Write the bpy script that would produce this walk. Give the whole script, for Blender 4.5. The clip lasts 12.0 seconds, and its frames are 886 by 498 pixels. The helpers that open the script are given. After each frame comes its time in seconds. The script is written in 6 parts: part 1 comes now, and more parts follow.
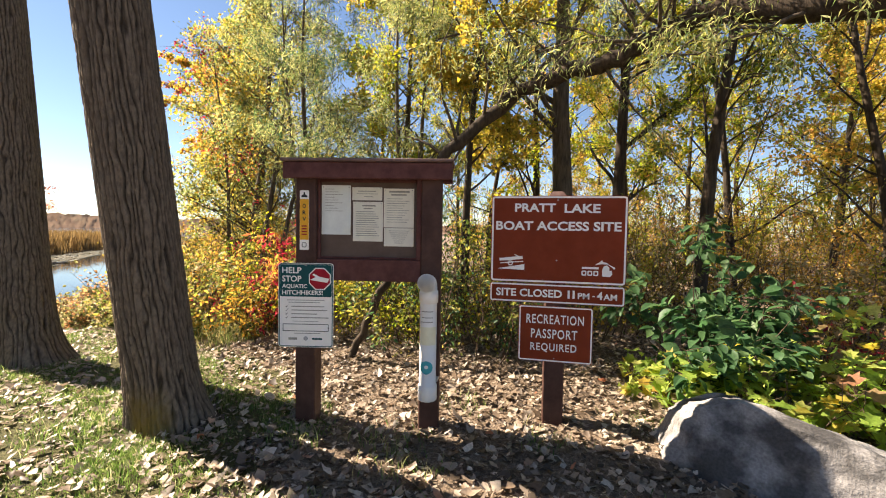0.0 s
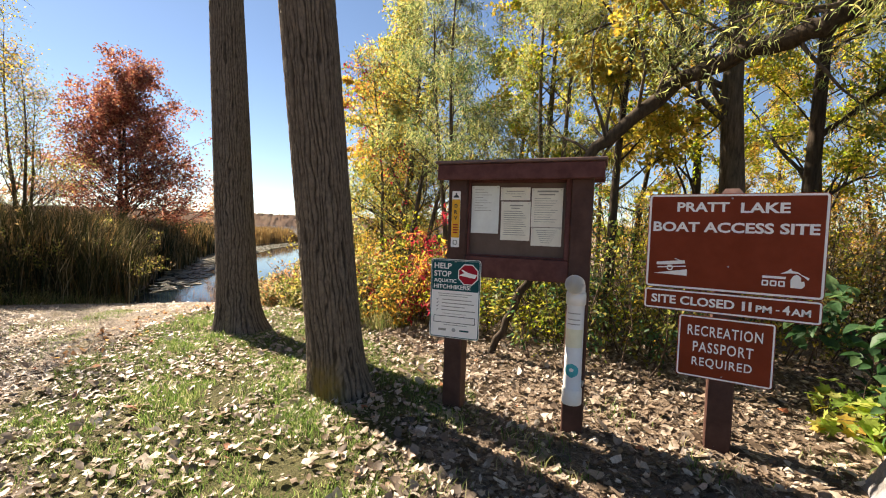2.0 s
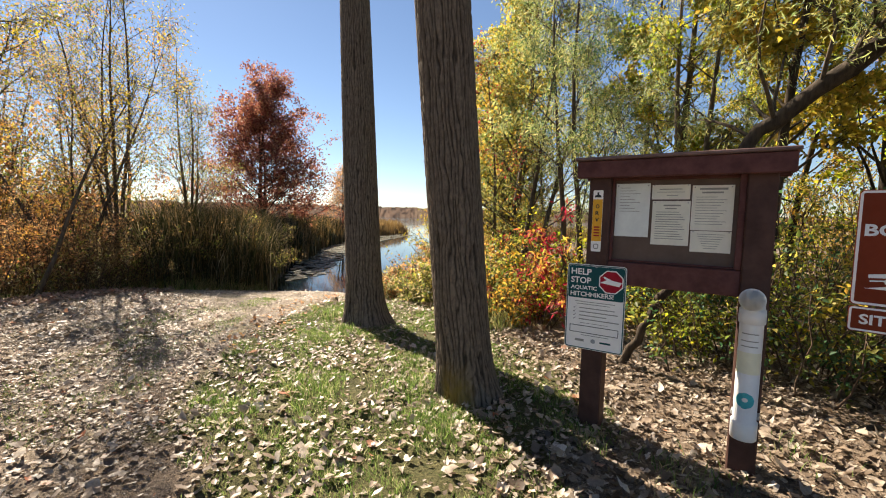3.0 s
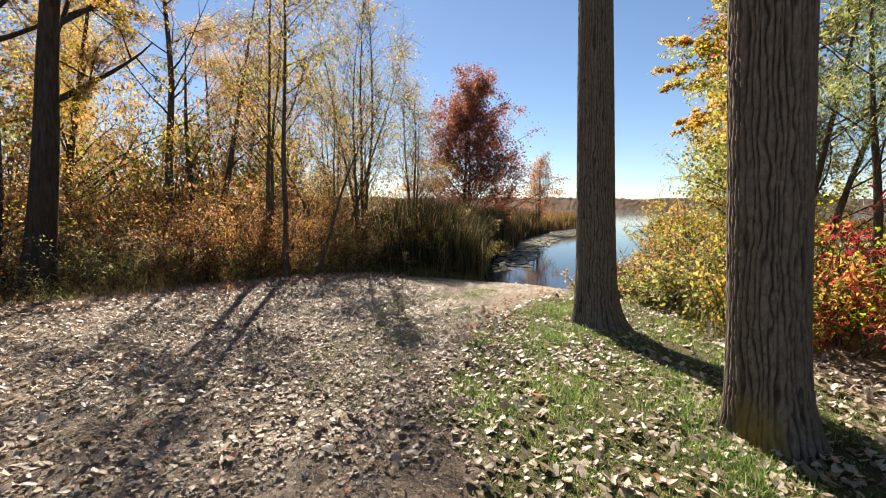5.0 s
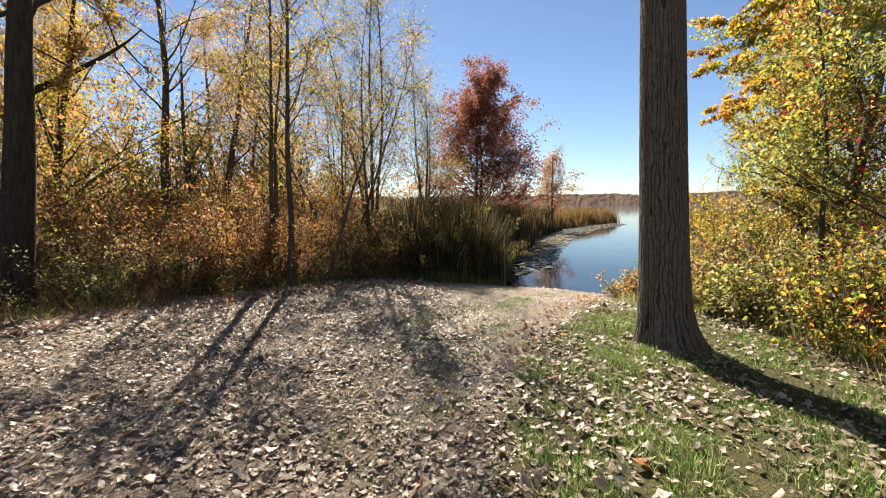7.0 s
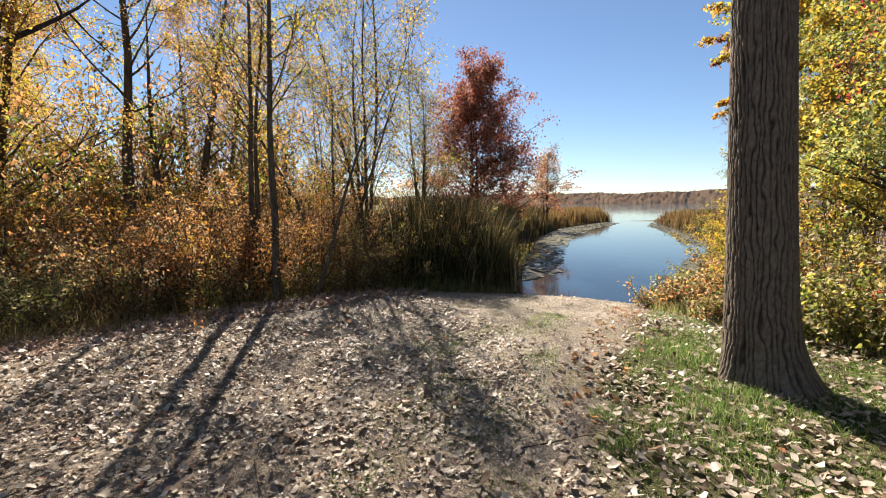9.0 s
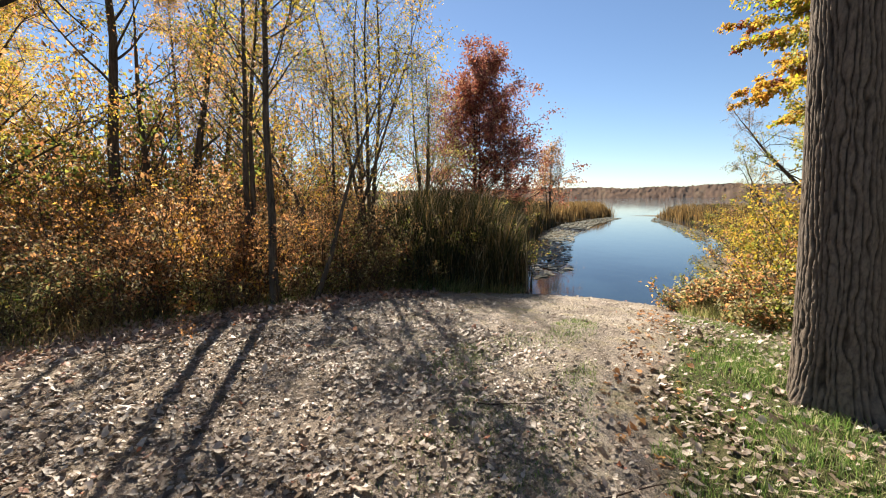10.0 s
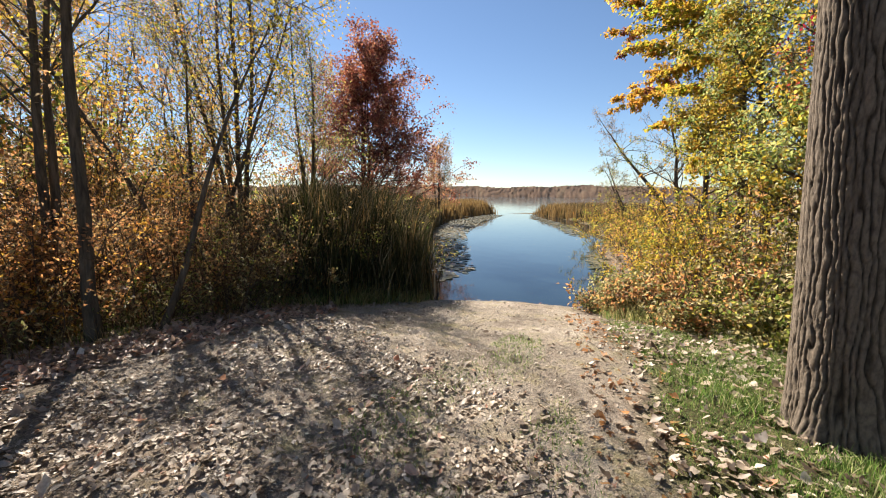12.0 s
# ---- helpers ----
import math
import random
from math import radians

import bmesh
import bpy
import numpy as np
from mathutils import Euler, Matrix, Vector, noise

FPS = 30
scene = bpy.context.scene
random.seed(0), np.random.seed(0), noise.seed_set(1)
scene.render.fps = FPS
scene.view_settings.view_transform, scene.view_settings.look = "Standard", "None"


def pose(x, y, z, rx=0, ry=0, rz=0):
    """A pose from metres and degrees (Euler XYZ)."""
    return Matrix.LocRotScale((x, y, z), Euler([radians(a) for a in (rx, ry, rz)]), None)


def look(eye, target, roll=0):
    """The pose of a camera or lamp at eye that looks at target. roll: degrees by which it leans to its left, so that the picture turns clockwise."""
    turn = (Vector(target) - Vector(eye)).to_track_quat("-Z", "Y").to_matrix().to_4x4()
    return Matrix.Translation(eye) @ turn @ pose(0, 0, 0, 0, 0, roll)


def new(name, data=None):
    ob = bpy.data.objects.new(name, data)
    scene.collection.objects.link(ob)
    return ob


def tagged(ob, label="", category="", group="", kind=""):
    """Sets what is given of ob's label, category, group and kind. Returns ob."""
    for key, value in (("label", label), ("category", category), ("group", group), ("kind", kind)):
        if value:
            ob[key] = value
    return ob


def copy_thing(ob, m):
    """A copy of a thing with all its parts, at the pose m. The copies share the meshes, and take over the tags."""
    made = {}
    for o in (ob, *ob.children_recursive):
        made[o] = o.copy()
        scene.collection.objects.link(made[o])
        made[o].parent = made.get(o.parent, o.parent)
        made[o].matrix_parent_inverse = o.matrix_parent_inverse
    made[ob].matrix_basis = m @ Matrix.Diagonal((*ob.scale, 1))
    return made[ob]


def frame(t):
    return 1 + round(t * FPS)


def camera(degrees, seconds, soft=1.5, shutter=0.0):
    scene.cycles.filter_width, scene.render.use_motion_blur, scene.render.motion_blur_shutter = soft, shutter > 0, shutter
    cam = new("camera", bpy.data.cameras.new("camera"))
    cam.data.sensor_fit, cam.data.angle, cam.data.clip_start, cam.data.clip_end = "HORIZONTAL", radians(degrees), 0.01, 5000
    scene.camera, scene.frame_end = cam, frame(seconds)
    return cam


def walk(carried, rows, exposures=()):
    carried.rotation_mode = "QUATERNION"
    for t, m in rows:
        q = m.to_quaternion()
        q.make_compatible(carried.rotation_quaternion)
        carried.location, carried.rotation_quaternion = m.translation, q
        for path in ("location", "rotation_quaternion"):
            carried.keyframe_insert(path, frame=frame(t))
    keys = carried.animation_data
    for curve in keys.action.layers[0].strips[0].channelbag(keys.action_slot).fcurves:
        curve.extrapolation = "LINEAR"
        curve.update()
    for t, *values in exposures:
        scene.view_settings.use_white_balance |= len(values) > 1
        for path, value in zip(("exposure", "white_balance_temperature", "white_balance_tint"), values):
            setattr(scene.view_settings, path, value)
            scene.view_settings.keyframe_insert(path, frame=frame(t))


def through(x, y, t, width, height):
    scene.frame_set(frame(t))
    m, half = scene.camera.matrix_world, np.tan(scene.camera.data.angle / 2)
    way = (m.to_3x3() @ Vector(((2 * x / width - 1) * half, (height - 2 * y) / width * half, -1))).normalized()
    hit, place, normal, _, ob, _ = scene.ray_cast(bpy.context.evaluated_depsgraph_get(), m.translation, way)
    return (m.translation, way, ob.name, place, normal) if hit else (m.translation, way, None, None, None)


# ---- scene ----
cam = camera(92.9, 12.0, soft=1.05)
PATH = [
    (0, (0.314, -3.036, 1.361), (-0.116, -1.084, 1.283), 1.0),
    (0.5, (0.266, -3.053, 1.413), (-0.253, -1.124, 1.304), 1.2),
    (1, (0.283, -3.077, 1.388), (-0.395, -1.198, 1.294), 1.2),
    (1.5, (0.277, -3.102, 1.414), (-0.557, -1.288, 1.295), 1.4),
    (2, (0.247, -3.125, 1.352), (-0.763, -1.401, 1.259), 1.9),
    (2.5, (0.116, -3.119, 1.415), (-1.084, -1.525, 1.278), 1.4),
    (3, (-0.016, -3.155, 1.428), (-1.403, -1.722, 1.278), 1.5),
    (3.5, (-0.083, -3.198, 1.411), (-1.67, -1.991, 1.258), 1.8),
    (3.7, (-0.123, -3.204, 1.412), (-1.775, -2.087, 1.258), 1.3),
    (5.3, (-0.636, -3.483, 1.453), (-2.508, -2.812, 1.24), 0.6),
    (5.5, (-0.719, -3.469, 1.46), (-2.594, -2.807, 1.246), 0.5),
    (6, (-0.936, -3.426, 1.454), (-2.82, -2.788, 1.244), -0.1),
    (6.5, (-1.197, -3.468, 1.448), (-3.078, -2.82, 1.238), -0.2),
    (7, (-1.441, -3.446, 1.429), (-3.311, -2.768, 1.219), -0.4),
    (7.2, (-1.548, -3.436, 1.431), (-3.41, -2.74, 1.217), -0.4),
    (8.8, (-2.392, -3.458, 1.463), (-4.238, -2.719, 1.248), 0.2),
    (9, (-2.562, -3.432, 1.423), (-4.409, -2.695, 1.21), -0.6),
    (9.5, (-2.852, -3.457, 1.421), (-4.702, -2.73, 1.199), -0.6),
    (10, (-3.11, -3.421, 1.425), (-4.951, -2.677, 1.186), -0.5),
    (10.5, (-3.412, -3.416, 1.411), (-5.219, -2.596, 1.161), -0.6),
    (11, (-3.669, -3.376, 1.431), (-5.42, -2.443, 1.173), -0.5),
    (11.5, (-3.962, -3.196, 1.386), (-5.631, -2.123, 1.134), -1.0),
    (12, (-4.257, -3.193, 1.377), (-5.824, -1.976, 1.123), 0.4),
]
walk(cam, [(t, look(eye, target, roll)) for t, eye, target, roll in PATH], [(0, 2.05, 7100, 14), (2.0, 1.83, 7050, 13), (3.5, 1.59, 6750, 11), (7, 1.51, 6500, 10), (12, 1.52, 6400, 10)])

# ---- light ----
SUN_AZ, SUN_EL = radians(-82.0), radians(38.0)
sun_way = Vector((math.sin(SUN_AZ) * math.cos(SUN_EL), math.cos(SUN_AZ) * math.cos(SUN_EL), math.sin(SUN_EL)))
world = bpy.data.worlds.new("sky")
scene.world = world
world.use_nodes = True
wn = world.node_tree.nodes
sky = wn.new("ShaderNodeTexSky")
sky.sky_type = "NISHITA"
sky.sun_disc = False
sky.sun_elevation, sky.sun_rotation = SUN_EL, SUN_AZ % (2 * math.pi)
sky.air_density, sky.dust_density, sky.ozone_density = 0.88, 0.05, 3.0
world.node_tree.links.new(sky.outputs[0], wn["Background"].inputs[0])
wn["Background"].inputs[1].default_value = 0.045
sun_data = bpy.data.lights.new("sun", "SUN")
sun_data.energy, sun_data.angle, sun_data.color = 5.0, radians(0.55), (1.0, 0.90, 0.76)
sun = new("sun", sun_data)
sun.matrix_world = look(sun_way * 60, (0, 0, 0))


# ---- materials ----
def material(name):
    m = bpy.data.materials.new(name)
    m.use_nodes = True
    nt = m.node_tree
    return m, nt.nodes, nt.links, nt.nodes["Principled BSDF"]


def ramp(nodes, stops, mode="LINEAR"):
    r = nodes.new("ShaderNodeValToRGB")
    r.color_ramp.interpolation = mode
    el = r.color_ramp.elements
    while len(el) < len(stops):
        el.new(0.5)
    for e, (p, c) in zip(el, stops):
        e.position, e.color = p, (*c, 1)
    return r


def coords(nodes, links, scale=(1, 1, 1), space="Object"):
    tc, mp = nodes.new("ShaderNodeTexCoord"), nodes.new("ShaderNodeMapping")
    mp.inputs["Scale"].default_value = scale
    links.new(tc.outputs[space], mp.inputs[0])
    return mp.outputs[0]


def noise_tex(nodes, links, vec, scale, detail=4, rough=0.6):
    n = nodes.new("ShaderNodeTexNoise")
    n.inputs["Scale"].default_value, n.inputs["Detail"].default_value, n.inputs["Roughness"].default_value = scale, detail, rough
    links.new(vec, n.inputs["Vector"])
    return n.outputs["Fac"]


def mixed(nodes, links, fac, a, b, kind="MIX"):
    n = nodes.new("ShaderNodeMix")
    n.data_type, n.blend_type = "RGBA", kind
    for sock, v in ((n.inputs[0], fac), (n.inputs[6], a), (n.inputs[7], b)):
        if isinstance(v, (int, float)):
            sock.default_value = v
        elif isinstance(v, tuple):
            sock.default_value = (*v, 1)
        else:
            links.new(v, sock)
    return n.outputs[2]


def bump(nodes, links, height, strength, dist, into):
    b = nodes.new("ShaderNodeBump")
    b.inputs["Strength"].default_value, b.inputs["Distance"].default_value = strength, dist
    links.new(height, b.inputs["Height"])
    links.new(b.outputs[0], into)


def mat_rough(name, c1, c2, scale=(1, 1, 1), size=12, rough=0.85, relief=0.4, dist=0.01, fine=90, spread=(0.35, 0.65)):
    """A matt surface of two colours, with stains at one scale and grain at another."""
    m, n, l, p = material(name)
    v = coords(n, l, scale)
    big, small = noise_tex(n, l, v, size), noise_tex(n, l, v, fine, 3)
    r = ramp(n, ((spread[0], c1), (spread[1], c2)))
    l.new(big, r.inputs[0])
    g = ramp(n, ((0.3, (0.72, 0.72, 0.72)), (0.7, (1.2, 1.2, 1.2))))
    l.new(small, g.inputs[0])
    l.new(mixed(n, l, 1.0, r.outputs[0], g.outputs[0], "MULTIPLY"), p.inputs["Base Color"])
    p.inputs["Roughness"].default_value = rough
    p.inputs["Specular IOR Level"].default_value = 0.3
    bump(n, l, small, relief, dist, p.inputs["Normal"])
    return m


def mat_leaf(name, stops, through=0.5, gloss=0.25, glow=1.75):
    """Thin leaves that let light through; each leaf takes its own colour from the stops."""
    m, n, l, p = material(name)
    geo = n.new("ShaderNodeNewGeometry")
    r = ramp(n, stops)
    l.new(geo.outputs["Random Per Island"], r.inputs[0])
    fine = noise_tex(n, l, coords(n, l), 60, 2)
    g = ramp(n, ((0.3, (0.75, 0.75, 0.75)), (0.7, (1.15, 1.15, 1.15))))
    l.new(fine, g.inputs[0])
    c = mixed(n, l, 1.0, r.outputs[0], g.outputs[0], "MULTIPLY")
    l.new(c, p.inputs["Base Color"])
    p.inputs["Roughness"].default_value = 0.5
    p.inputs["Specular IOR Level"].default_value = gloss
    t = n.new("ShaderNodeBsdfTranslucent")
    sat = n.new("ShaderNodeHueSaturation")
    sat.inputs["Saturation"].default_value, sat.inputs["Value"].default_value = 1.05, glow
    l.new(c, sat.inputs["Color"])
    l.new(sat.outputs[0], t.inputs["Color"])
    mx = n.new("ShaderNodeMixShader")
    mx.inputs[0].default_value = through
    l.new(p.outputs[0], mx.inputs[1])
    l.new(t.outputs[0], mx.inputs[2])
    l.new(mx.outputs[0], n["Material Output"].inputs[0])
    return m


def mat_canopy(name):
    """Distant autumn crowns, lit through from behind."""
    m, n, l, p = material(name)
    v = coords(n, l)
    r = ramp(n, ((0.3, (0.22, 0.165, 0.13)), (0.5, (0.28, 0.19, 0.14)), (0.7, (0.33, 0.245, 0.17))))
    l.new(noise_tex(n, l, v, 0.06, 6, 0.7), r.inputs[0])
    l.new(r.outputs[0], p.inputs["Base Color"])
    p.inputs["Roughness"].default_value = 1.0
    p.inputs["Specular IOR Level"].default_value = 0.0
    t, mx = n.new("ShaderNodeBsdfTranslucent"), n.new("ShaderNodeMixShader")
    l.new(r.outputs[0], t.inputs["Color"])
    mx.inputs[0].default_value = 0.38
    l.new(p.outputs[0], mx.inputs[1])
    l.new(t.outputs[0], mx.inputs[2])
    l.new(mx.outputs[0], n["Material Output"].inputs[0])
    return m


def mat_bark(name, dark, light, scale=9.0, relief=0.6):
    m, n, l, p = material(name)
    v = coords(n, l, (1, 1, 0.16))
    ridge = noise_tex(n, l, v, scale * 3, 5, 0.65)
    big = noise_tex(n, l, coords(n, l, (1, 1, 0.5)), 2.5, 3)
    r = ramp(n, ((0.32, dark), (0.68, light)))
    l.new(ridge, r.inputs[0])
    g = ramp(n, ((0.3, (0.75, 0.77, 0.72)), (0.7, (1.15, 1.1, 1.05))))
    l.new(big, g.inputs[0])
    l.new(mixed(n, l, 1.0, r.outputs[0], g.outputs[0], "MULTIPLY"), p.inputs["Base Color"])
    p.inputs["Roughness"].default_value = 0.92
    p.inputs["Specular IOR Level"].default_value = 0.15
    bump(n, l, ridge, relief, 0.02, p.inputs["Normal"])
    return m


def mat_big_bark():
    """Grey, deeply furrowed bark; lichen near the ground of the trunk."""
    m, n, l, p = material("furrowed_bark")
    v = coords(n, l, (1, 1, 0.5))
    grain = noise_tex(n, l, v, 52, 6, 0.75)
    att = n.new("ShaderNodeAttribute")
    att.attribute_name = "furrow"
    # Colour follows ridge height: darker furrow bark, with the recess shade painted in.
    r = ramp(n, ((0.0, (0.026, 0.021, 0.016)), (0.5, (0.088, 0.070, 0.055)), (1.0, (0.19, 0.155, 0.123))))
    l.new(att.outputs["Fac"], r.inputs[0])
    g = ramp(n, ((0.3, (0.65, 0.65, 0.65)), (0.7, (1.25, 1.22, 1.18))))
    l.new(grain, g.inputs[0])
    c = mixed(n, l, 1.0, r.outputs[0], g.outputs[0], "MULTIPLY")
    moss = n.new("ShaderNodeAttribute")
    moss.attribute_name = "lichen"
    patch = noise_tex(n, l, coords(n, l), 14, 4)
    mul = n.new("ShaderNodeMath")
    mul.operation = "MULTIPLY"
    l.new(moss.outputs["Fac"], mul.inputs[0])
    l.new(patch, mul.inputs[1])
    l.new(mixed(n, l, mul.outputs[0], c, (0.21, 0.145, 0.04)), p.inputs["Base Color"])
    p.inputs["Roughness"].default_value = 0.9
    p.inputs["Specular IOR Level"].default_value = 0.2
    bump(n, l, grain, 0.9, 0.014, p.inputs["Normal"])
    return m


def mat_paint(name, colour, rough=0.45, wear=0.12, size=14, spec=0.4, grain=0.15):
    """Paint or sheet: nearly one colour, faded and dusty in patches."""
    m, n, l, p = material(name)
    v = coords(n, l)
    a, b = noise_tex(n, l, v, size, 5, 0.65), noise_tex(n, l, coords(n, l, (1, 1, 0.2)), 120, 3)
    lo, hi = tuple(c * (1 - wear) for c in colour), tuple(min(1, c * (1 + wear) + 0.3 * wear * 0.15) for c in colour)
    r = ramp(n, ((0.35, lo), (0.65, hi)))
    l.new(a, r.inputs[0])
    l.new(r.outputs[0], p.inputs["Base Color"])
    p.inputs["Roughness"].default_value = rough
    p.inputs["Specular IOR Level"].default_value = spec
    bump(n, l, b, grain, 0.003, p.inputs["Normal"])
    return m


def mat_ground():
    """Stony sand on the lane, dark soil under grass, brown litter in the woods: the mesh carries where each lies."""
    m, n, l, p = material("ground_soil")
    v = coords(n, l)
    n1, n2, n3 = noise_tex(n, l, v, 0.9, 5), noise_tex(n, l, v, 38, 4, 0.7), noise_tex(n, l, v, 160, 2)
    sand = ramp(n, ((0.3, (0.225, 0.188, 0.152)), (0.7, (0.43, 0.375, 0.315))))
    l.new(n1, sand.inputs[0])
    patch = noise_tex(n, l, v, 2.2, 8, 0.78)
    worn = ramp(n, ((0.50, (0, 0, 0)), (0.64, (0.75, 0.75, 0.75))))
    l.new(patch, worn.inputs[0])
    damp = ramp(n, ((0.36, (0.5, 0.46, 0.42)), (0.48, (0.95, 0.93, 0.90)), (0.62, (1.15, 1.12, 1.08))))
    l.new(patch, damp.inputs[0])
    sand_c = mixed(n, l, 1.0, mixed(n, l, worn.outputs[0], sand.outputs[0], (0.22, 0.195, 0.095)), damp.outputs[0], "MULTIPLY")
    soil = ramp(n, ((0.35, (0.055, 0.060, 0.020)), (0.65, (0.13, 0.115, 0.05))))
    l.new(n2, soil.inputs[0])
    litter = ramp(n, ((0.3, (0.10, 0.073, 0.052)), (0.5, (0.21, 0.158, 0.112)), (0.72, (0.35, 0.275, 0.205))))
    l.new(n2, litter.inputs[0])
    specks = ramp(n, ((0.28, (0.32, 0.32, 0.32)), (0.46, (0.95, 0.95, 0.95)), (0.54, (1.05, 1.05, 1.05)), (0.70, (1.8, 1.75, 1.7))))
    l.new(n3, specks.inputs[0])

    def mask(name, low=0.42, high=0.58):
        a = n.new("ShaderNodeAttribute")
        a.attribute_name = name
        s, e = n.new("ShaderNodeMath"), n.new("ShaderNodeMapRange")
        s.operation = "MULTIPLY_ADD"
        l.new(n2, s.inputs[0])
        s.inputs[1].default_value = 0.55
        l.new(a.outputs["Fac"], s.inputs[2])
        l.new(s.outputs[0], e.inputs[0])
        e.inputs[1].default_value, e.inputs[2].default_value = low + 0.27, high + 0.27
        return e.outputs[0]

    c = mixed(n, l, mask("grass"), litter.outputs[0], soil.outputs[0])
    c = mixed(n, l, mask("lane", 0.3, 0.7), c, sand_c)
    c = mixed(n, l, 1.0, c, specks.outputs[0], "MULTIPLY")
    c = mixed(n, l, mask("marsh", 0.3, 0.7), c, (0.13, 0.095, 0.045))
    c = mixed(n, l, mask("wet", 0.2, 0.8), c, (0.055, 0.048, 0.036))
    l.new(c, p.inputs["Base Color"])
    p.inputs["Roughness"].default_value = 0.93
    p.inputs["Specular IOR Level"].default_value = 0.2
    hsum = n.new("ShaderNodeMath")
    hsum.operation = "MULTIPLY_ADD"
    l.new(n3, hsum.inputs[0])
    hsum.inputs[1].default_value = 0.35
    l.new(n2, hsum.inputs[2])
    bump(n, l, hsum.outputs[0], 1.0, 0.035, p.inputs["Normal"])
    return m


def mat_water():
    m, n, l, p = material("lake_water")
    v = coords(n, l, (0.6, 1.2, 1))
    a, b = noise_tex(n, l, v, 1.6, 3, 0.5), noise_tex(n, l, v, 0.08, 2, 0.5)
    p.inputs["Base Color"].default_value = (0.012, 0.022, 0.030, 1)
    p.inputs["Roughness"].default_value = 0.06
    p.inputs["IOR"].default_value = 1.33
    p.inputs["Specular IOR Level"].default_value = 0.5
    mul = n.new("ShaderNodeMath")
    mul.operation = "MULTIPLY"
    l.new(a, mul.inputs[0])
    l.new(b, mul.inputs[1])
    bump(n, l, mul.outputs[0], 0.25, 0.02, p.inputs["Normal"])
    return m


M_GROUND, M_WATER, M_TRUNK = mat_ground(), mat_water(), mat_big_bark()
M_BARK = mat_bark("grey_bark", (0.045, 0.036, 0.028), (0.15, 0.12, 0.092))
M_BARK_DARK = mat_bark("dark_bark", (0.028, 0.022, 0.017), (0.085, 0.066, 0.05))
M_TWIG = mat_bark("twig_bark", (0.05, 0.035, 0.025), (0.14, 0.10, 0.075), 20, 0.2)
M_WILLOW = mat_leaf("willow_leaf", ((0.0, (0.10, 0.15, 0.05)), (0.4, (0.20, 0.235, 0.09)), (0.75, (0.32, 0.32, 0.12)), (1.0, (0.44, 0.39, 0.16))), 0.55, glow=1.7)
M_GREEN = mat_leaf("green_leaf", ((0.0, (0.03, 0.075, 0.032)), (0.6, (0.055, 0.125, 0.048)), (1.0, (0.11, 0.18, 0.07))), 0.4, 0.25)
M_OLIVE = mat_leaf("olive_leaf", ((0.0, (0.06, 0.09, 0.022)), (0.5, (0.15, 0.17, 0.04)), (0.85, (0.28, 0.25, 0.06)), (1.0, (0.36, 0.26, 0.07))), 0.58, glow=1.85)
M_LIME = mat_leaf("lime_leaf", ((0.0, (0.13, 0.20, 0.02)), (0.6, (0.28, 0.31, 0.035)), (1.0, (0.45, 0.38, 0.04))), 0.6, glow=1.75)
M_SEEDLING = mat_leaf("seedling_leaf", ((0.0, (0.17, 0.26, 0.045)), (0.6, (0.29, 0.39, 0.08)), (1.0, (0.45, 0.44, 0.13))), 0.55, glow=1.9)
M_YELLOW = mat_leaf("yellow_leaf", ((0.0, (0.17, 0.17, 0.03)), (0.35, (0.36, 0.29, 0.05)), (0.75, (0.47, 0.365, 0.065)), (1.0, (0.45, 0.27, 0.06))), 0.52, glow=1.5)
M_GOLD = mat_leaf("gold_leaf", ((0.0, (0.13, 0.13, 0.03)), (0.3, (0.30, 0.22, 0.05)), (0.7, (0.43, 0.30, 0.07)), (1.0, (0.40, 0.17, 0.05))), 0.6, glow=1.45)
M_RUST = mat_leaf("rust_leaf", ((0.0, (0.09, 0.06, 0.035)), (0.3, (0.24, 0.13, 0.065)), (0.6, (0.37, 0.185, 0.085)), (0.85, (0.45, 0.27, 0.11)), (1.0, (0.40, 0.17, 0.075))), 0.6, glow=1.9)
M_BROWN = mat_leaf("brown_leaf", ((0.0, (0.08, 0.055, 0.03)), (0.5, (0.19, 0.125, 0.06)), (1.0, (0.31, 0.225, 0.105))), 0.55, glow=1.6)
M_RED = mat_leaf("red_leaf", ((0.0, (0.14, 0.05, 0.038)), (0.5, (0.27, 0.095, 0.066)), (0.85, (0.36, 0.175, 0.10)), (1.0, (0.42, 0.26, 0.13))), 0.5, glow=1.5)
M_SUMAC = mat_leaf("sumac_leaf", ((0.0, (0.20, 0.018, 0.03)), (0.7, (0.35, 0.04, 0.06)), (1.0, (0.42, 0.13, 0.06))), 0.45)
M_ORANGE = mat_leaf("orange_leaf", ((0.0, (0.30, 0.17, 0.04)), (0.4, (0.47, 0.27, 0.06)), (0.8, (0.53, 0.36, 0.08)), (1.0, (0.50, 0.22, 0.07))), 0.6, glow=1.5)
M_SPARSE = mat_leaf("dry_leaf", ((0.0, (0.11, 0.09, 0.06)), (0.5, (0.24, 0.175, 0.11)), (0.85, (0.36, 0.245, 0.125)), (1.0, (0.36, 0.17, 0.10))), 0.58, glow=1.45)
M_REED = mat_leaf("cattail_blade", ((0.0, (0.014, 0.018, 0.007)), (0.55, (0.040, 0.042, 0.016)), (0.82, (0.085, 0.066, 0.034)), (0.96, (0.22, 0.17, 0.10)), (1.0, (0.42, 0.36, 0.24))), 0.2, 0.12)
